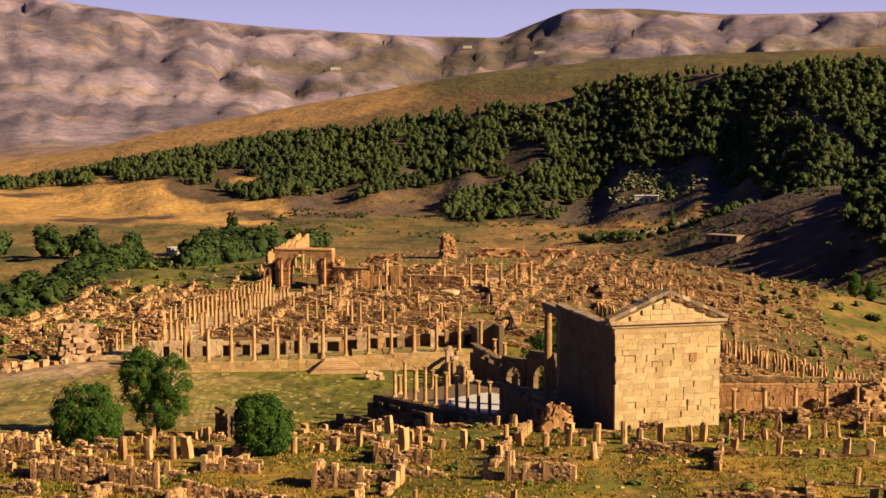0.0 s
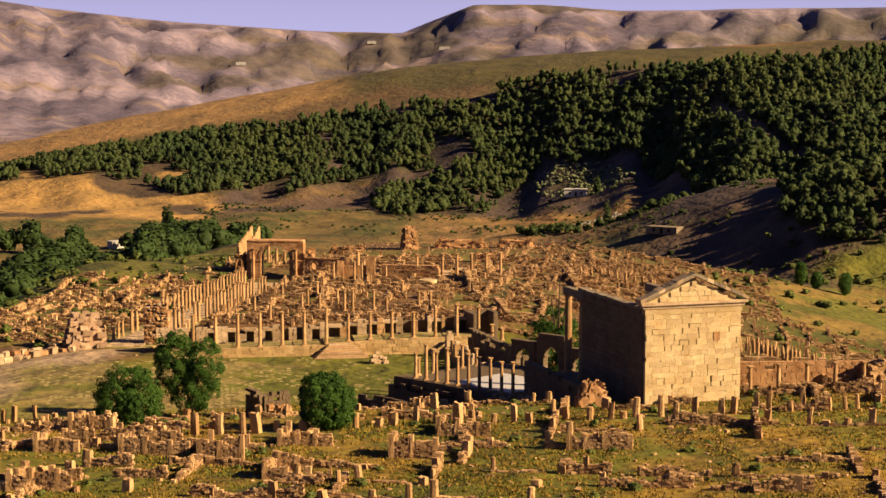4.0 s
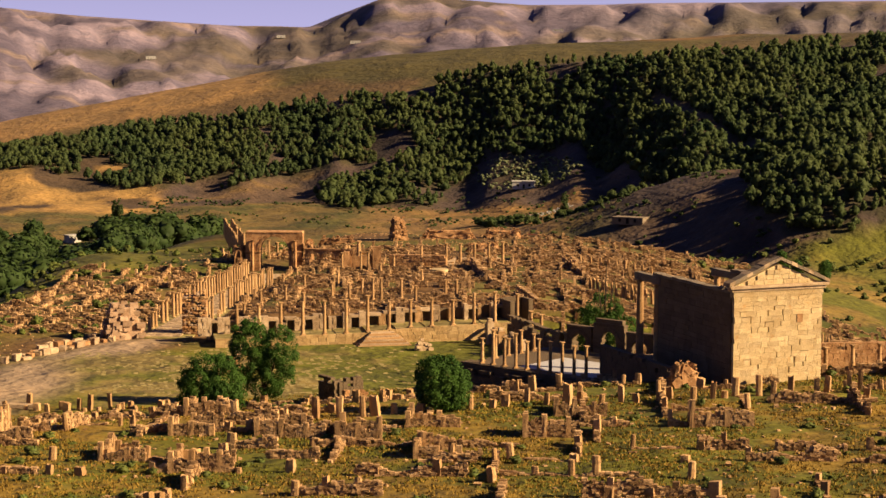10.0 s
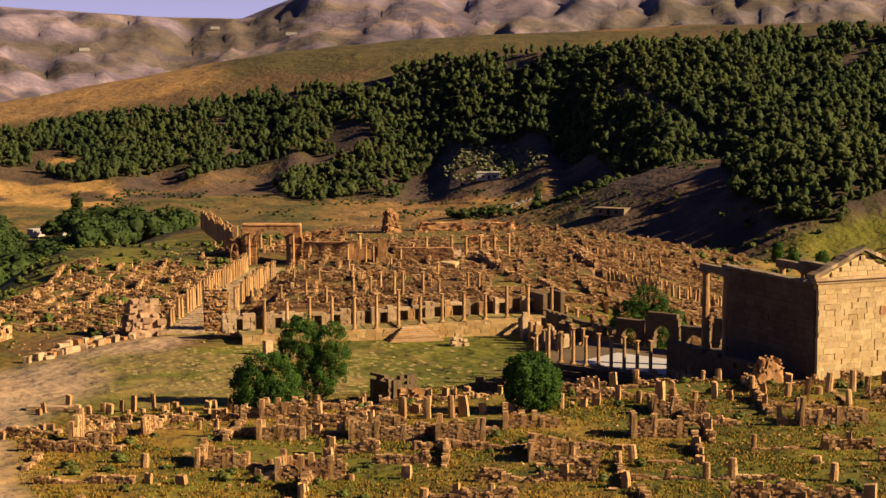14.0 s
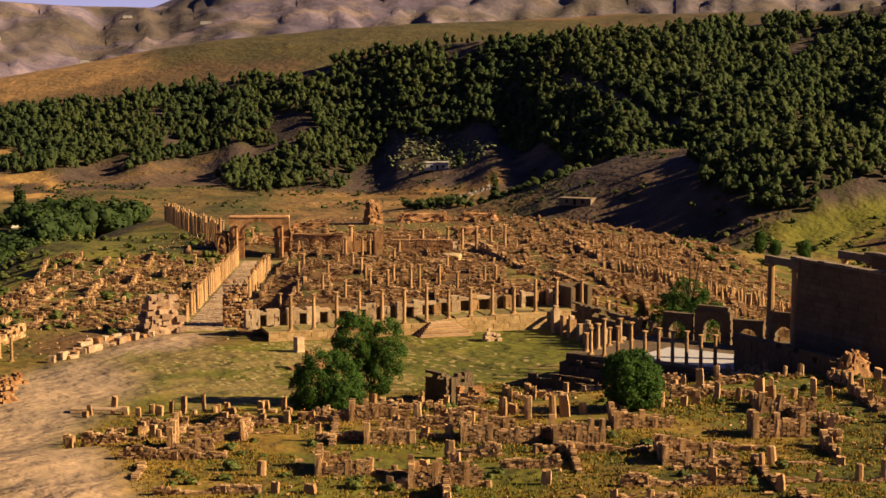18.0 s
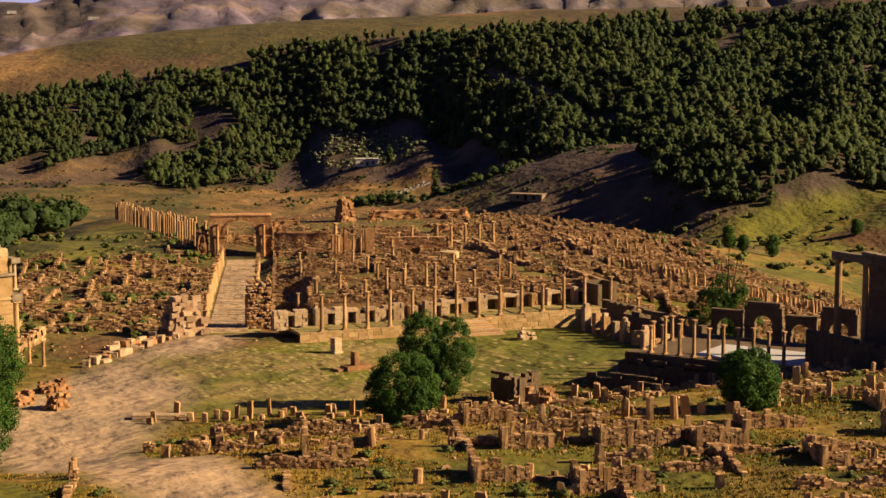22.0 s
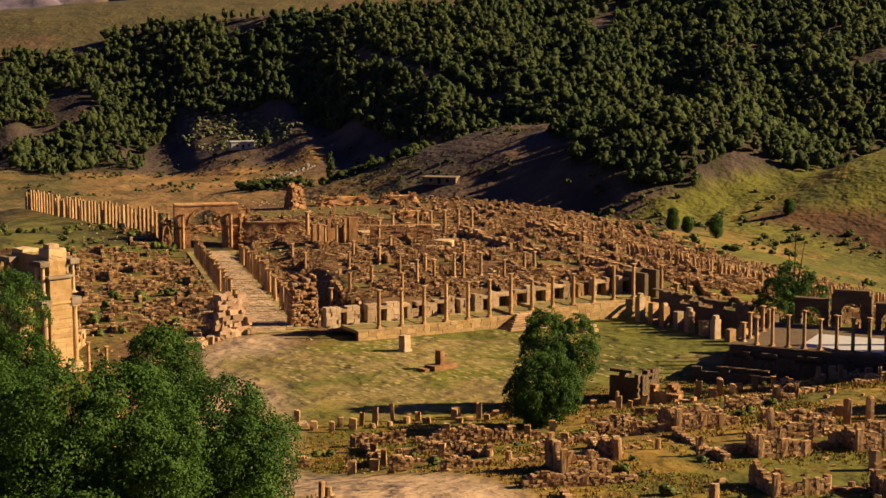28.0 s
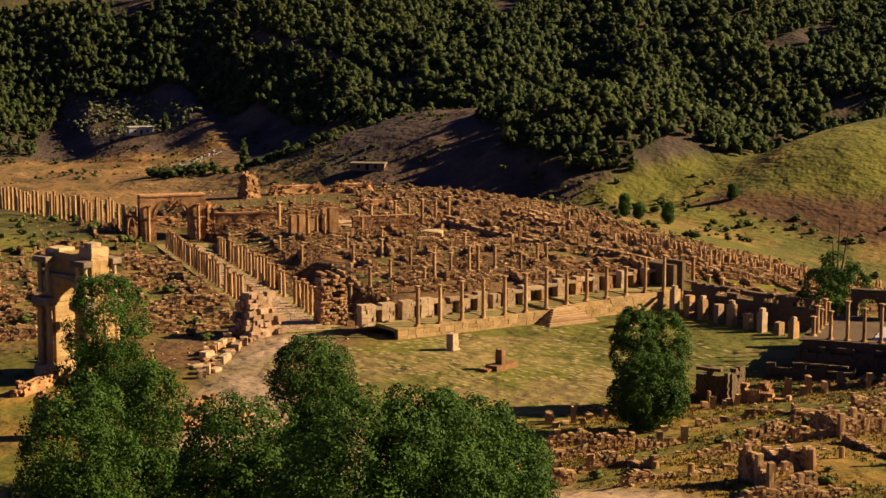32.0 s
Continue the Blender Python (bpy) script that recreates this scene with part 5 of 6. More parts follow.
def quarter(u0, u1, v0, v1, step, keep, post_h, wall_h, seed, gap=0.25, post_every=(1.5, 2.4), post_keep=0.7, fine=1.0):
    """Walls of a quarter on the town grid: standing stones with rubble walling between. Returns posts and wall blocks."""
    r = random.Random(seed)
    posts, walls = [], []
    def run(fixed, lo, hi, along_v):
        t = lo
        while t < hi:
            seg = r.uniform(4, 13)
            if r.random() < keep:
                off = r.uniform(-1.2, 1.2)
                hw = r.uniform(*wall_h) if r.random() > gap else 0.0
                ph, f1, f2 = r.uniform(0, 6), r.uniform(0.3, 0.7), r.uniform(1.1, 2.0)
                p = t
                nxt = t
                while p < min(t + seg, hi):
                    u, v = (fixed + off, p) if along_v else (p, fixed + off)
                    x, y = street_xy(u, v)
                    if free_spot(x, y):
                        turn = TOWN_TURN + (0 if along_v else 90)
                        if p >= nxt:
                            nxt = p + r.uniform(*post_every)
                            if r.random() < post_keep:
                                posts.append((x, y, r.uniform(*post_h) * (0.6 if r.random() < 0.3 else 1), turn))
                        h = hw * (0.72 + 0.28 * math.sin(p * f1 + ph) + 0.16 * math.sin(p * f2 + 2 * ph)) * r.uniform(0.9, 1.08)
                        z = 0.0
                        while z < h:
                            c = min(r.uniform(0.22, 0.42) * fine, h - z + 0.1)
                            walls.append((x + r.uniform(-.06, .06), y + r.uniform(-.06, .06), z - 0.15, r.uniform(0.4, 0.75) * fine, r.uniform(0.4, 0.7), c, turn + r.uniform(-7, 7)))
                            z += c
                    p += 0.56 * fine
            t += seg + r.uniform(1, 4)
    f = u0
    while f < u1:
        run(f, v0, v1, True)
        f += step * r.uniform(0.7, 1.3)
    f = v0
    while f < v1:
        run(f, u0, u1, False)
        f += step * r.uniform(0.8, 1.4)
    return posts, walls


def settle(rows):
    a = np.array(rows, float)
    a[:, 2] += ground_height(a[:, 0], a[:, 1])
    return a


def loose(n, seed, box, sizes, test):
    r = random.Random(seed)
    out = []
    while len(out) < n:
        x, y = r.uniform(box[0], box[1]), r.uniform(box[2], box[3])
        if not test(x, y):
            continue
        s = r.uniform(*sizes) * (1.6 if r.random() < 0.08 else 1)
        out.append((x, y, -0.08, s * r.uniform(0.9, 1.6), s, s * r.uniform(0.5, 0.9), r.uniform(0, 180)))
    return out


# the quarter on the near slope
posts, walls = quarter(-205, -64, -10, 150, 7.4, 0.52, (0.9, 2.2), (0.4, 1.8), 21, 0.10, (1.6, 3.4), 0.5, 0.66)
edge_posts = []
er = random.Random(4)
for k in range(34):
    x, y = -79 + k * 2.05 + er.uniform(-.9, .9), 57 - k * 0.80 + er.uniform(-1.4, 1.2)
    edge_posts.append((x, y, er.uniform(0.8, 2.4), TOWN_TURN))
    edge_posts.append((x + er.uniform(-1.2, 1.2), y - er.uniform(0.8, 2.4), er.uniform(0.5, 1.6), TOWN_TURN))
for k in range(42):
    x, y = -62 + k * 2.1 + er.uniform(-.5, .5), -3.0 - k * 0.30 + er.uniform(-.8, .8)
    if free_spot(x, y):
        edge_posts.append((x, y, er.uniform(1.0, 2.7), TOWN_TURN))
posts = edge_posts + sorted((p for p in posts if -110 < p[0] < 75 and p[1] < 52), key=lambda p: abs(p[1] + 12) + 0.25 * abs(p[0] + 45))
extra = []
for k, (x, y, h, turn) in enumerate(posts):
    w = rng.uniform(0.5, 0.9)
    if k < 300:
        ob = new("standing_stone", rng.choice(post_shapes))
        ob.matrix_world = pose(x, y, gz(x, y) - 0.15, rng.uniform(-5, 5), rng.uniform(-5, 5), turn - 15 + rng.uniform(-8, 8)) @ Matrix.Diagonal((w, w * rng.uniform(0.7, 1.0), h, 1))
        tagged(ob, "upright weathered building stone still standing in the grass", "standing stone", "standing stones")
    else:
        extra.append((x, y, -0.15, w, w * 0.85, h, turn - 15 + rng.uniform(-8, 8)))
blocks("standing_stones", settle(extra), STONE_JOINED, "field of upright weathered building stones", "stones", 0.12, 3)
blocks("rubble_walls", settle(walls), STONE_JOINED, "low broken rubble walls of ruined houses in the grass", "ruins", 0.11, 4)
blocks("loose_stones", settle(loose(2200, 8, (-110, 70, -75, 46), (0.12, 0.34), free_spot)), STONE_JOINED, "scattered fallen stones in the grass", "stones", 0.22, 5)

# taller shells of houses: upright posts with rubble between them
def house_shell(x, y, runs, seed, label):
    """Walls of small rubble between upright posts, standing higher than the rest: runs of (u, v, length, along v, height)."""
    r = random.Random(seed)
    t = thing("house_ruin", pose(x, y, gz(x, y) - 0.3, 0, 0, TOWN_TURN), label, "ruin", "house ruins")
    rubble = bmesh.new()
    for u, v, length, across, h in runs:
        q = 0.0
        while q < length:
            top = h * (0.8 + 0.2 * math.sin(q * 0.9 + seed)) * r.uniform(0.92, 1.05)
            z = 0.0
            while z < top:
                c = r.uniform(0.14, 0.26)
                w = r.uniform(0.28, 0.5)
                px, py = (v + q, u) if across else (v, u + q)
                box_bm(w if across else 0.5, 0.5 if across else w, c, (px + r.uniform(-.05, .05), py + r.uniform(-.05, .05), z), 0.5, 0, rubble)
                z += c
            q += 0.38
        q = 0.0
        while q <= length:
            px, py = (v + q, u) if across else (v, u + q)
            part("post", box_bm(0.55, 0.55, h * r.uniform(0.85, 1.25), (px, py, 0), 0.35, 1), STONE, t)
            q += r.uniform(1.7, 2.6)
    part("rubble_walling", rubble, STONE_JOINED, t)["kind"] = "stuff"


for k, (x, y) in enumerate(((-80, -19), (-71, -9), (-63, -13), (-56, -18), (-47, -14), (-75, -27), (-88, -3), (-66, 6), (-38, -24), (-52, -30), (-30, -14), (-20, -26))):
    hr = random.Random(200 + k)
    house_shell(x, y, [(0, 0, hr.uniform(4, 8), True, hr.uniform(1.3, 2.4)), (0, 0, hr.uniform(3, 6), False, hr.uniform(1.6, 2.8)), (hr.uniform(3, 5), hr.uniform(0, 2), hr.uniform(2, 5), True, hr.uniform(0.9, 2.0))],
                300 + k, "ruined house walls of upright posts and small rubble in the grass")

# the old town behind the terrace
tp, tw = quarter(6, 150, 7, 98, 5.2, 0.92, (1.2, 2.6), (0.5, 1.8), 33, 0.06, (2.4, 5.0), 0.16, 0.72)
lp, lw = quarter(2, 104, -44, -6, 4.4, 0.9, (0.7, 1.6), (0.6, 1.9), 37, 0.12, (2, 3.5), 0.3)
ep, ew = quarter(-75, 25, 70, 160, 5.0, 0.75, (1.0, 2.2), (0.4, 1.2), 39, 0.2, (1.5, 2.6), 0.5)
fp, fw = quarter(10, 100, 98, 138, 5.0, 0.7, (1.0, 2.2), (0.4, 1.1), 43, 0.25, (1.5, 2.6), 0.5)
hp, hw = quarter(100, 178, 50, 116, 5.2, 0.88, (1.0, 2.2), (0.5, 1.7), 45, 0.1, (2.2, 4.5), 0.3, 0.8)
gp, gw = quarter(112, 165, -16, 8, 6.5, 0.6, (1.0, 2.4), (0.5, 1.4), 41, 0.2, (2, 4), 0.4)
everything = [(x, y, -0.15, 0.5, 0.5, h, t) for x, y, h, t in tp + lp + ep + fp + gp + hp]
blocks("town_posts", settle(everything), STONE_JOINED, "standing door posts and broken pillars of the old town", "ruins", 0.12, 6)
blocks("town_walls", settle(tw + gw + hw), STONE_JOINED, "dense maze of broken walls of the old town", "ruins", 0.12, 7)
blocks("flank_walls", settle(lw + ew + fw), STONE_JOINED, "tumbled walls on the flanks of the town", "ruins", 0.18, 8)
town_free = lambda x, y: free_spot(x, y) and (Vector((x, y, 0)) - STREET_A).dot(V) > (-40 if y < 215 else -26) and (Vector((x, y, 0)) - STREET_A).dot(V) < 112
blocks("town_rubble", settle(loose(6500, 9, (-85, 150, 92, 290), (0.12, 0.36), town_free)), STONE_JOINED, "fallen rubble strewn between the walls", "rubble", 0.25, 9)

# paving of the square
def build_paving():
    r = random.Random(12)
    rows = []
    turn = math.degrees(math.atan2(TD.y, TD.x))
    s = -24.0
    while s < 46:
        n = -1.0
        ds = r.uniform(0.7, 1.0)
        while n > -42:
            dn = r.uniform(1.2, 2.2)
            p = TA + TD * s + TN * (n - dn / 2)
            if r.random() < (0.44 + 0.3 * math.sin(p.x * 0.3) * math.sin(p.y * 0.23)) * min(1, max(0.05, (-8 - p.x) / 26)) * min(1, max(0.0, (p.x + 74) / 22 + 0.5 * math.sin(p.y * 0.4))) and p.y > 50 and not (-19 < p.x < 6 and p.y < 60) and (p.x + 75) > 0:
                rows.append((p.x + r.uniform(-.2, .2), p.y + r.uniform(-.2, .2), -0.22, ds * r.uniform(0.5, 0.9), dn * r.uniform(0.45, 0.9), 0.226 + r.uniform(0, 0.02), turn + r.uniform(-14, 14)))
            n -= dn
        s += ds
    blocks("square_paving", settle(rows), PAVING, "worn paving slabs of the square with grass in the joints", "paving", 0.05, 12)


build_paving()

# ---- landmarks of the town and the square ----
def single_column(x, y, h, r, label, group, z=None, name="column"):
    c = thing(name, (x, y, (gz(x, y) if z is None else z) - 0.05), label, "column", group)
    column(c, 0, 0, 0, h, r, STONE)
    return c


# the old forum: a row of tall columns before a pale paved floor
for k, (f, h) in enumerate(((0, 4.2), (0.14, 5.3), (0.30, 3.2), (0.40, 5.4), (0.55, 5.3), (0.70, 5.4), (0.85, 5.5), (1.0, 5.5))):
    single_column(25.0 + 21.8 * f, 184.6 - 2.6 * f, h, 0.34, "tall column standing before the old forum floor", "forum columns")
floor_ = thing("forum_floor", (0, 0, 0), "pale bare floor of the old forum", "floor")
part("slab", box_bm(23, 17, 2.0, (0, 0, 0), 0.0, 1), PALE, floor_).matrix_local = pose(41.0, 194.5, gz(41, 194) - 1.85, 0, 0, -8)
# pillared hall beside it
hall = thing("pillared_hall", pose(14.6, 183.0, gz(14.6, 183) - 0.2, 0, 0, TOWN_TURN + 8), "roofless hall of tall orange masonry piers", "ruin")
for x, y, sx, h in ((-4.2, 0, 1.3, 4.6), (-2.6, 0.4, 0.7, 5.4), (2.4, 0.2, 1.9, 5.6), (-4.2, 4.5, 1.2, 4.0), (2.6, 5.0, 1.4, 4.8)):
    part("pier", box_bm(sx, 1.4, h, (x, y, 0), 0.15, 2), RED_STONE, hall)
part("back_wall", box_bm(8.0, 0.8, 3.0, (-0.8, 5.2, 0), 0.12, 3), RED_STONE, hall)
for x in (-1.1, 0.5):
    column(hall, x, -0.3, 0, 4.6, 0.27, STONE)
masonry_wall("podium_wall", (18.5, 178.5), (29.5, 172.5), -6.0, -0.8, 1.6, "orange masonry podium wall below the forum", RED_STONE, 0.35, 0.45, 14)
drum = thing("round_base", (23.2, 160.5, gz(23.2, 160.5)), "round golden stone base", "ruin")
part("drum", lathe_bm([(2.0, -0.4), (2.0, 0.9), (1.9, 1.3), (0.2, 1.4)], 20, wob=0.02), ASHLAR, drum)
rubble_mass("ruined_tower", (46.0, 250.0, -5.2), (4.2, 4.0, 6.0), "jagged stump of a ruined tower", "ruin", RED_STONE, 60, 0.45, 17)
for k in range(5):
    single_column(6.5 + 1.3 * k, 257.5 - 3.4 * k, 5.0 - 0.35 * k, 0.36, "distant columns in a short row", "distant columns")
for x, y, sx, sy, h, sd_ in ((60, 250, 14, 3, 2.8, 1), (74, 246, 10, 3, 2.6, 2), (30, 252, 9, 2.5, 2.2, 3), (14, 236, 7, 2, 2.4, 4), (56, 216, 8, 2.5, 2.6, 5)):
    rubble_mass("ruined_wall", pose(x, y, gz(x, y) - 0.2, 0, 0, TOWN_TURN), (sx, sy, h), "broken orange masonry on the far edge of the town", "ruin", RED_STONE, 70, 0.25, 30 + sd_)
# arched wall between the arch and the hall
for k in range(3):
    build_arch("arched_wall_bay", pose(10.6 + 3.1 * k, 209.6 - 2.0 * k, -6.4, 0, 0, -33), 3.7, 0.9, 3.9 + 0.3 * (k % 2), 2.0, 2.6, RED_STONE, "bay of an orange wall with a round-arched opening", 2, columns=False)
single_column(19.8, 203.6, 5.2, 0.45, "tall column beside the arched wall", "forum columns")
# long walls that throw dark shadows
masonry_wall("long_wall", (34.4, 170.2), (23.1, 126.3), -5.2, -1.0, 0.9, "long low wall crossing the old town", STONE_JOINED, 0.6, 0.5, 18)
masonry_wall("long_wall", (61.9, 182.0), (53.5, 153.6), -6.5, -1.9, 0.9, "long low wall crossing the old town", STONE_JOINED, 0.6, 0.5, 19)
masonry_wall("long_wall", (24.5, 122.0), (19.5, 101.0), -5.2, -0.9, 0.9, "long low wall crossing the old town", STONE_JOINED, 0.4, 0.5, 20)
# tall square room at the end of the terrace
room = thing("tall_room", (0, 0, 0), "tall roofless room, its walls coloured dark for shade", "ruin")
# the room's walls get their shade from the darkened ashlar
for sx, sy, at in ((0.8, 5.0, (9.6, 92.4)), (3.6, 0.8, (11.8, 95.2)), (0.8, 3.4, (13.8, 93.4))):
    part("wall", box_bm(sx, sy, 6.2, (at[0], at[1], -5.6), 0.1, 3), ASHLAR_SHADE, room)
for x, y, h in ((8.6, 85.6, 5.4), (10.4, 84.0, 2.6), (11.6, 82.4, 2.2)):
    single_column(x, y, h, 0.3, "column standing beside the tall room", "room columns", -2.8)
# piers and arcade along the east side of the square
side = thing("side_wall_of_square", (0, 0, 0), "dark stone wall with stubs of piers along the square", "wall")
for k in range(9):
    y = 84.5 - k * 2.9
    x = 3.2 - 0.09 * (84.5 - y) + (k % 2) * 0.3
    h = (3.9, 3.4, 3.2, 2.9, 3.3, 2.4, 3.0, 2.0, 2.6)[k]
    part("pier", box_bm(1.25, 1.0, h, (x, y, -5.7), 0.25, 1), STONE if k % 3 else PALE, side)
    if k % 2 == 0:
        part("pier_block", box_bm(0.8, 0.7, 0.6, (x, y, -5.7 + h), 0.5, 1), PALE, side)
# ragged wall and arcade: the unlit look is put into their stone colour
masonry_wall("ragged_wall", (7.8, 61.0), (7.4, 86.0), -5.8, -1.0, 1.0, "ragged wall behind the piers of the square, coloured dark for shade", ASHLAR_SHADE, 0.5, 0.55, 61)
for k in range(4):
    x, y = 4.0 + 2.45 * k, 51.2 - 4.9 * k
    build_arch("arcade_arch", pose(x, y, -1.7 + 0.5 * (k % 2), 0, 0, -63.4 + 3 * (k % 3)), (4.6, 5.4, 4.3, 5.2)[k], 1.0, (3.4, 4.9, 3.9, 5.0)[k], 2.7, 2.5 + 0.3 * (k % 2), ASHLAR_SHADE, "weathered arch of the arcade behind the court, darkened for shade", 2, columns=False)
# stones on the square
stone = thing("statue_base", pose(-39.5, 86.6, -5.55, 0, 0, 12), "upright block, a statue base on the square", "statue base")
part("block", box_bm(1.25, 1.1, 2.1, (0, 0, 0.15), 0.15, 2), PALE, stone)
part("plinth", box_bm(1.6, 1.5, 0.25, (0, 0, 0), 0.2, 1), PALE, stone)
altar = thing("ruined_altar", pose(-42.9, 73.6, -5.55, 0, 0, 5), "low ruined altar with one upright slab", "altar")
part("base", box_bm(4.2, 2.0, 0.7, (0, 0, 0), 0.2, 2), RED_STONE, altar)
part("upright", box_bm(0.7, 1.1, 1.9, (-0.3, 0, 0.65), 0.3, 1), RED_STONE, altar)
part("step", box_bm(1.4, 1.6, 0.4, (-2.6, 0.3, 0), 0.3, 1), RED_STONE, altar)
rubble_mass("fallen_block", (-9.4, 82.6, -5.6), (2.3, 1.6, 1.7), "rounded fallen block on the grass", "stone", PALE, 10, 0.3, 23)
cube = thing("square_pillar", pose(-37.6, 43.8, -5.3, 0, 0, -74), "square ruined room of large upright slabs", "ruin")
cr = random.Random(83)
for nm, sx, sy, h, x0, y0 in (("front_wall", 4.1, 0.8, 3.7, 0, 0), ("side_wall", 0.8, 4.0, 3.5, 1.9, 2.2), ("side_wall", 0.8, 3.4, 2.7, -1.9, 2.0), ("low_wall", 2.4, 0.8, 2.2, 4.6, 0.3), ("low_wall", 0.8, 2.8, 2.6, 6.0, 1.4), ("low_wall", 3.2, 0.8, 1.4, 8.2, 0.2)):
    bm_ = bmesh.new()
    z_ = 0.0
    while z_ < h:
        c_ = cr.uniform(0.3, 0.5)
        long_ = max(sx, sy)
        q_ = 0.0
        while q_ < long_ - 0.1:
            w_ = min(cr.uniform(0.4, 0.9), long_ - q_)
            if not (z_ > h - 1.1 and cr.random() < 0.4):
                at_ = (x0 - sx / 2 + q_ + w_ / 2, y0, z_) if sx > sy else (x0, y0 - sy / 2 + q_ + w_ / 2, z_)
                box_bm(w_ - 0.03 if sx > sy else sx * cr.uniform(0.9, 1.1), sy * cr.uniform(0.9, 1.1) if sx > sy else w_ - 0.03, c_ - 0.02, at_, 0.35, 0, bm_)
            q_ += w_
        z_ += c_
    # tall walls coloured dark for their shaded face, low walls reddish
    part(nm, bm_, RED_STONE if nm == "low_wall" else ASHLAR_SHADE, cube)
# rows of pale blocks before the west gate
wr = random.Random(51)
for row, (ax, ay, bx, by) in enumerate(((-74.5, 94.5, -55.5, 110.0), (-72.0, 99.0, -57.0, 112.5))):
    for k in range(15):
        f = (k + wr.uniform(-0.2, 0.2)) / 14
        x, y = ax + (bx - ax) * f, ay + (by - ay) * f
        b = thing("pale_block", pose(x + wr.uniform(-.7, .7), y + wr.uniform(-.7, .7), -5.6, 0, 0, 38 + wr.uniform(-35, 35)), "pale cut block lying at the edge of the square", "stone block", "pale blocks")
        part("block", box_bm(wr.uniform(0.9, 2.4), wr.uniform(0.7, 1.3), wr.uniform(0.4, 1.2), (0, 0, 0), 0.4, 1), PALE if wr.random() < 0.7 else RED_STONE, b)
masonry_wall("low_wall", (-84.0, 104.0), (-73.0, 118.0), -6, -3.2, 0.9, "low lit wall beyond the square", STONE_JOINED, 0.3, 0.5, 24)
for x, y, h in ((-80.6, 100.6, 3.9), (-79.6, 97.4, 3.7)):
    single_column(x, y, h, 0.24, "slim column standing by the triumphal arch", "slim columns")
for x, y, sx, h in ((-87.0, 69.0, 2.4, 2.0), (-84.0, 80.0, 4.0, 1.4), (-90.0, 74.0, 3.0, 1.6), (-104.0, 80.0, 2.4, 5.6), (-93.0, 102.0, 9.0, 1.6)):
    rubble_mass("ruined_stub", pose(x, y, -5.6, 0, 0, 30), (sx, 2.0, h), "stub of a ruined wall beside the track", "ruin", RED_STONE, 30, 0.25, int(60 + sx * 3 + h))
platform = thing("corner_platform", pose(-80.0, 58.2, -5.5, 0, 0, TOWN_TURN), "low rubble platform at the corner of the ruins", "platform")
part("platform_slab", box_bm(6.5, 1.6, 0.6, (2.0, 0, 0), 0.3, 4), PALE, platform)
# wall with columns beyond the temple
masonry_wall("brown_wall", (15.0, 9.0), (34.0, 4.0), 0.0, 5.3, 0.9, "reddish brown wall running from the temple's flank", RED_STONE, 0.2, 0.5, 26)
for k in range(5):
    single_column(16.5 + 3.4 * k, 5.2 - 0.95 * k, 3.4, 0.27, "column before the reddish wall", "wall columns")
rubble_mass("rubble_pier", (33.0, 2.2, 1.8), (5.0, 3.4, 4.4), "stump of a rubble masonry wall", "ruin", STONE_JOINED, 70, 0.55, 27)
masonry_wall("lit_wall", (20.0, 68.0), (75.0, 42.0), -7.5, -3.0, 1.0, "long sunlit wall across the slope", STONE_JOINED, 0.3, 0.5, 28)
# rows of short columns on the east slope
for ax, ay, bx, by, n in ((66, 181, 78, 169, 9), (44, 131, 51, 123, 12), (52, 128, 74, 80, 34), (58, 124, 82, 74, 34), (64, 122, 92, 70, 30)):
    for k in range(n):
        f = k / (n - 1)
        x, y = ax + (bx - ax) * f + wr.uniform(-.3, .3), ay + (by - ay) * f + wr.uniform(-.3, .3)
        c = thing("slope_column", pose(x, y, gz(x, y) - 0.2, wr.uniform(-4, 4), wr.uniform(-4, 4), 0), "short broken column in a row on the slope", "column", "slope columns")
        part("shaft", lathe_bm([(0.34, 0), (0.3, wr.uniform(1.6, 2.8)), (0.12, wr.uniform(2.8, 2.9))], 7, wob=0.08), STONE, c)
# columns behind the terrace
for u, v, h in ((14, 11, 3.4), (14, 14, 3.2), (17, 18, 3.6), (12, 22, 3.0), (20, 26, 3.8), (21, 29, 3.6), (24, 33, 4.2), (24, 34.5, 4.2), (26, 38, 3.9), (22, 41, 3.2), (30, 25, 3.6), (33, 30, 3.0), (40, 18, 3.0), (44, 24, 3.2), (52, 12, 3.4), (60, 22, 3.0), (66, 30, 3.2), (48, 40, 3.0), (28, 46, 3.4), (29, 48, 3.4), (70, 12, 3.2), (82, 20, 4.6), (84, 31, 3.8), (90, 26, 3.4)):
    x, y = street_xy(u, v)
    single_column(x, y, h, 0.26, "weathered column left among the ruined houses", "town columns")

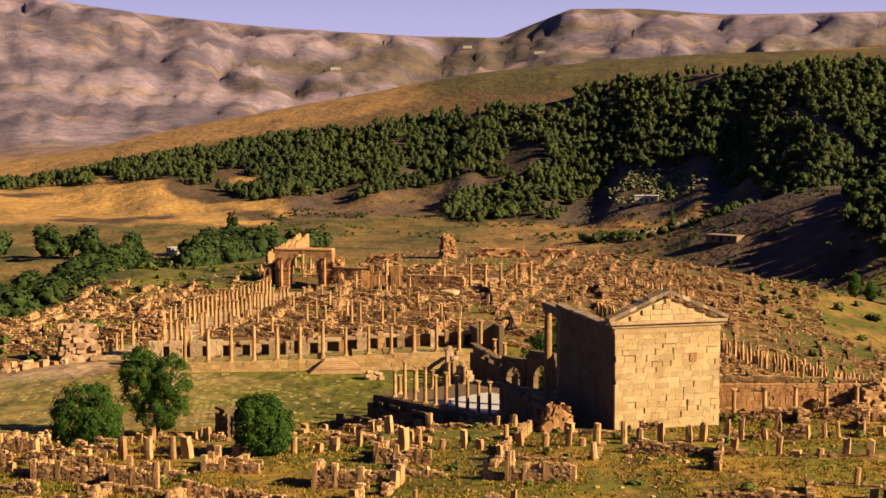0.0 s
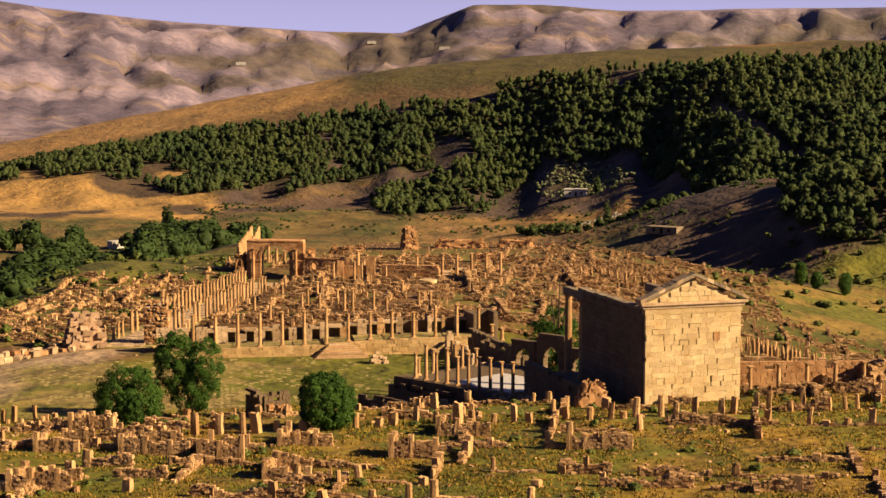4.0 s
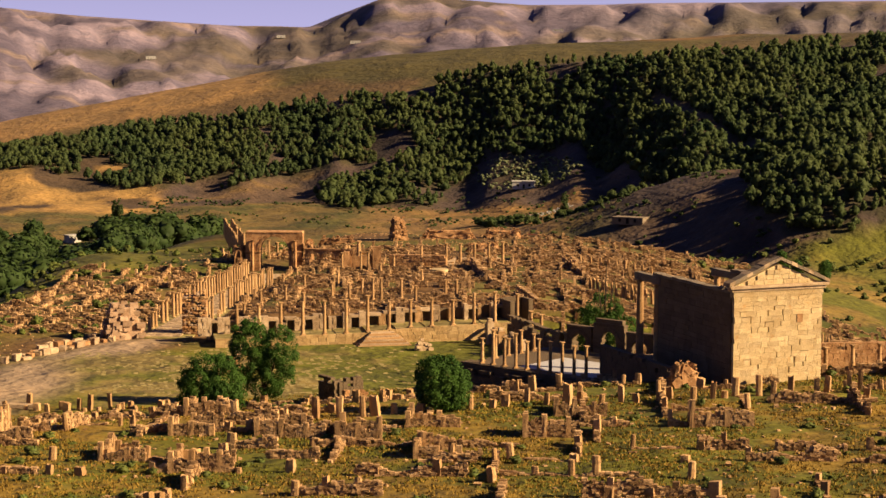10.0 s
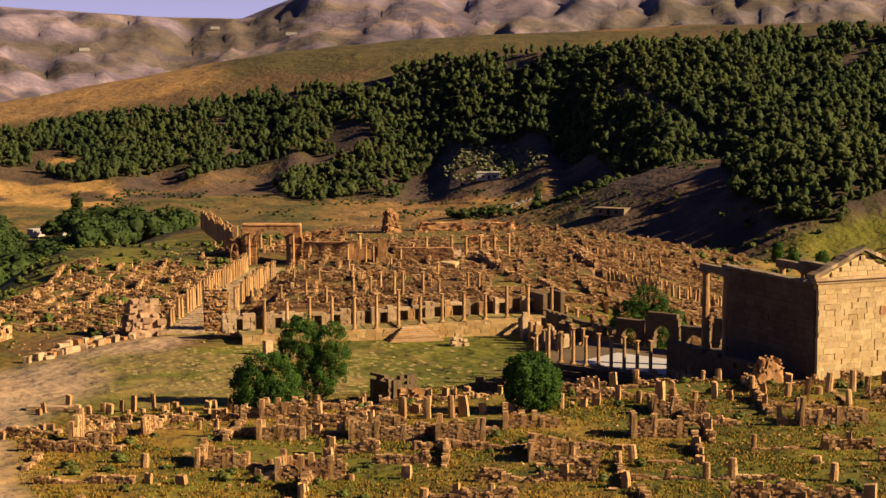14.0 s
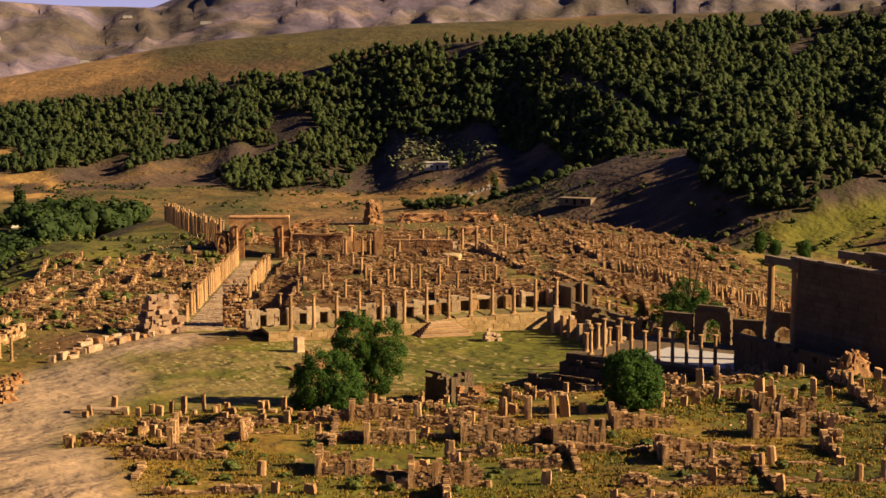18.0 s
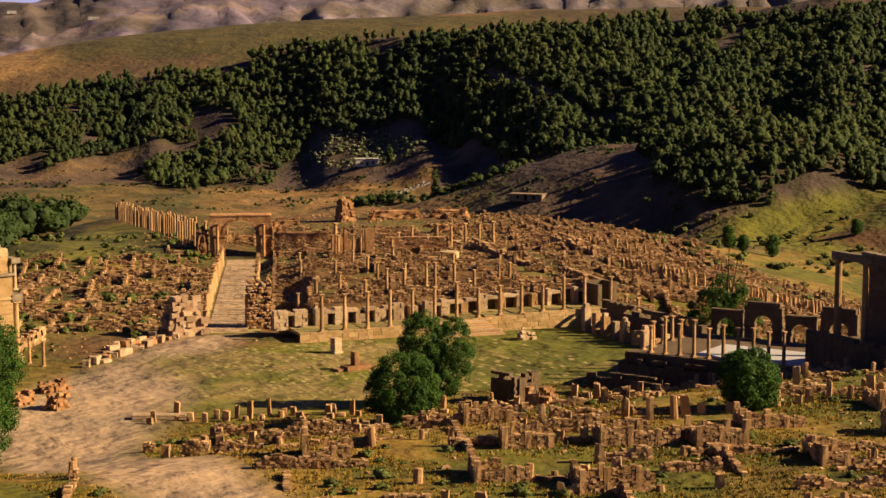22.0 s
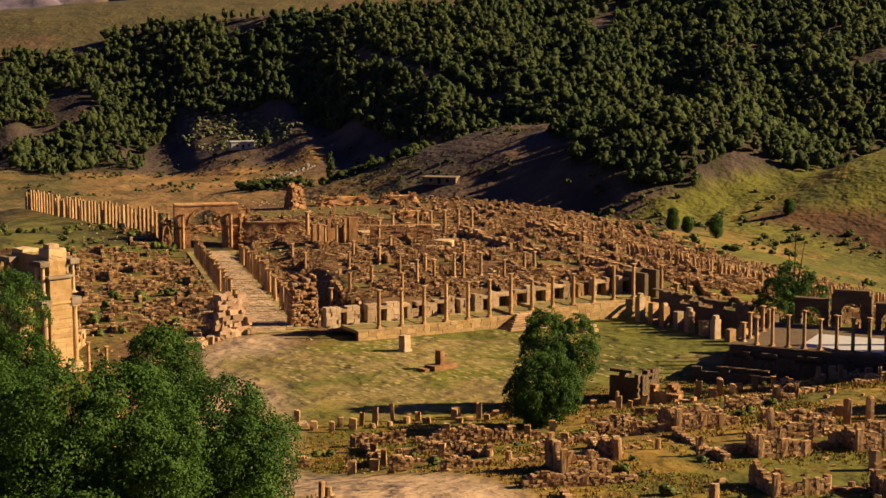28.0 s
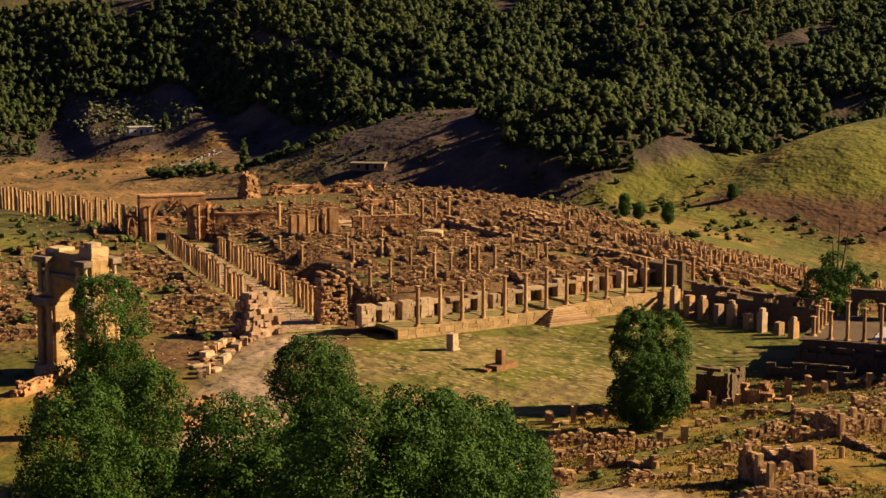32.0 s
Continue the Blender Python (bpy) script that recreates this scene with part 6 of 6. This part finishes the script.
# ---- across the valley ----
def small_house(x, y, w, d, h, turn, label, roof_mat=WHITEWASH, gable=False, wall_mat=WHITEWASH):
    t = thing("house", pose(x, y, gz(x, y) - 0.4, 0, 0, turn), label, "house")
    part("wall", box_bm(w, d, h, (0, 0, 0), 0.0, 1), wall_mat, t)
    if gable:
        part("roof", prism_bm([(-w / 2 - 0.3, h), (w / 2 + 0.3, h), (0, h + w * 0.22)], -d / 2 - 0.3, d / 2 + 0.3), roof_mat, t, "red tiled roof")
    else:
        part("roof", box_bm(w + 0.5, d + 0.5, 0.3, (0, 0, h), 0.05, 1), roof_mat, t)
    for k in (-1, 1):
        part("window", box_bm(0.9, 0.1, 1.1, (k * w * 0.25, -d / 2 - 0.03, h * 0.4), 0, 0), DARK, t)
    part("door", box_bm(1.0, 0.12, 2.0, (0, -d / 2 - 0.03, 0.3), 0, 0), DARK, t)
    return t


small_house(222.0, 571.0, 10.5, 6.0, 3.4, -22, "small whitewashed farmhouse on the opposite slope")
small_house(94.0, 272.0, 6.0, 4.0, 1.6, 20, "low house with a red tiled roof below the town", TILE, True, STONE)
small_house(163.0, 347.0, 11.0, 5.0, 2.2, -50, "long low farm building below the town", ROOFSTONE, False, ROOFSTONE)
small_house(187.0, 433.0, 5.0, 4.0, 2.2, -25, "small pale house among trees")
small_house(191.0, 424.0, 4.0, 3.5, 2.0, -30, "small pale house among trees")
small_house(9.0, 509.0, 16.0, 4.0, 2.8, 20, "long white building in the valley")
for az_, di_, w_ in ((9.5, 2300, 14), (11.0, 2900, 16), (13.5, 2600, 12), (17.5, 3000, 18), (20.5, 2700, 14), (21.2, 2760, 12), (24.0, 3100, 18), (27.0, 2500, 14), (15.2, 3300, 16)):
    small_house(-66 + di_ * math.sin(radians(az_)), -183 + di_ * math.cos(radians(az_)), w_, 8.0, 5.0, -az_, "small white farmhouse on the far hillside")
for x, y, h in ((182.0, 440.0, 10.0), (229.0, 562.0, 8.5), (192.0, 428.0, 6.0), (40.0, 600.0, 9.5), (38.0, 601.0, 8.0)):
    t_ = thing("cypress", (x, y, gz(x, y)), "slim dark cypress on the opposite slope", "tree", "cypresses")
    part("trunk", lathe_bm([(0.25, -0.4), (0.15, h * 0.5)], 6), BARK, t_)
    v_, f_ = leaf_cloud(int(x), [(0, 0, h * 0.5, h * 0.11, h * 0.5), (0, 0, h * 0.3, h * 0.13, h * 0.3)], 60, 16, 0.5, 0.4)
    part("crown", array_mesh("crown", v_, f_, FOREST_LEAF), FOREST_LEAF, t_)
grave_rows = []
for k in range(46):
    f = k / 45
    x, y = 184 + 30 * f + wr.uniform(-1, 1), 490 + 10 * f + (k % 2) * 3.5 + wr.uniform(-1.5, 1.5)
    grave_rows.append((x, y, -0.2, 0.7, 0.5, wr.uniform(0.6, 1.1), wr.uniform(-30, 0)))
blocks("white_graves", settle(grave_rows), WHITEWASH, "rows of small white graves across the valley", "graves", 0.05, 31)

# ---- grass and weeds among the near ruins ----
def tufts(name, n, box, hgt, mat, label, seed, test):
    r = np.random.RandomState(seed)
    x, y = r.uniform(box[0], box[1], n), r.uniform(box[2], box[3], n)
    m = test(x, y)
    x, y = x[m], y[m]
    n = len(x)
    z = ground_height(x, y)
    k = 5
    a = r.rand(n, k) * 6.283
    h = hgt * (0.5 + r.rand(n, k))
    w = 0.05 + 0.06 * r.rand(n, k)
    ox, oy = (r.rand(n, k) - 0.5) * 0.5, (r.rand(n, k) - 0.5) * 0.5
    bx, by = x[:, None] + ox, y[:, None] + oy
    dx, dy = np.cos(a) * w, np.sin(a) * w
    lx, ly = (r.rand(n, k) - 0.5) * h, (r.rand(n, k) - 0.5) * h
    zz = np.repeat(z[:, None], k, 1) - 0.05
    v = np.stack([np.stack([bx - dx, by - dy, zz], -1), np.stack([bx + dx, by + dy, zz], -1), np.stack([bx + lx, by + ly, zz + h], -1)], 2).reshape(-1, 3)
    f = np.arange(len(v)).reshape(-1, 3)
    tagged(new(name, array_mesh(name, v, f, mat)), label, "grass", kind="stuff")


off_road = lambda x, y: (road_mask(x, y) < 0.3) & ~((x > -1) & (x < 14) & (y > -1) & (y < 28))
tufts("dry_grass", 52000, (-112, 60, -75, 52), 0.24, DRYGRASS, "dry yellow grass between the ruins", 3, lambda x, y: off_road(x, y) & (fbm(x / 6, y / 6, 3, 95) > 0.43))
tufts("green_weeds", 44000, (-112, 60, -75, 52), 0.22, WEEDS, "green weeds between the ruins", 5, lambda x, y: off_road(x, y) & (fbm(x / 8, y / 8, 3, 97) > 0.54))
br = np.random.RandomState(77)
bx_, by_ = br.uniform(-108, 60, 700), br.uniform(-70, 46, 700)
bm_ok = off_road(bx_, by_) & (fbm(bx_ / 10, by_ / 10, 3, 99) > 0.56)
woods("low_bushes", bx_[bm_ok], by_[bm_ok], 0.5 + 0.8 * br.rand(int(bm_ok.sum())), SCRUB, "low green bushes among the fallen stones", 13, None, BUSH_FINE, 1.6)
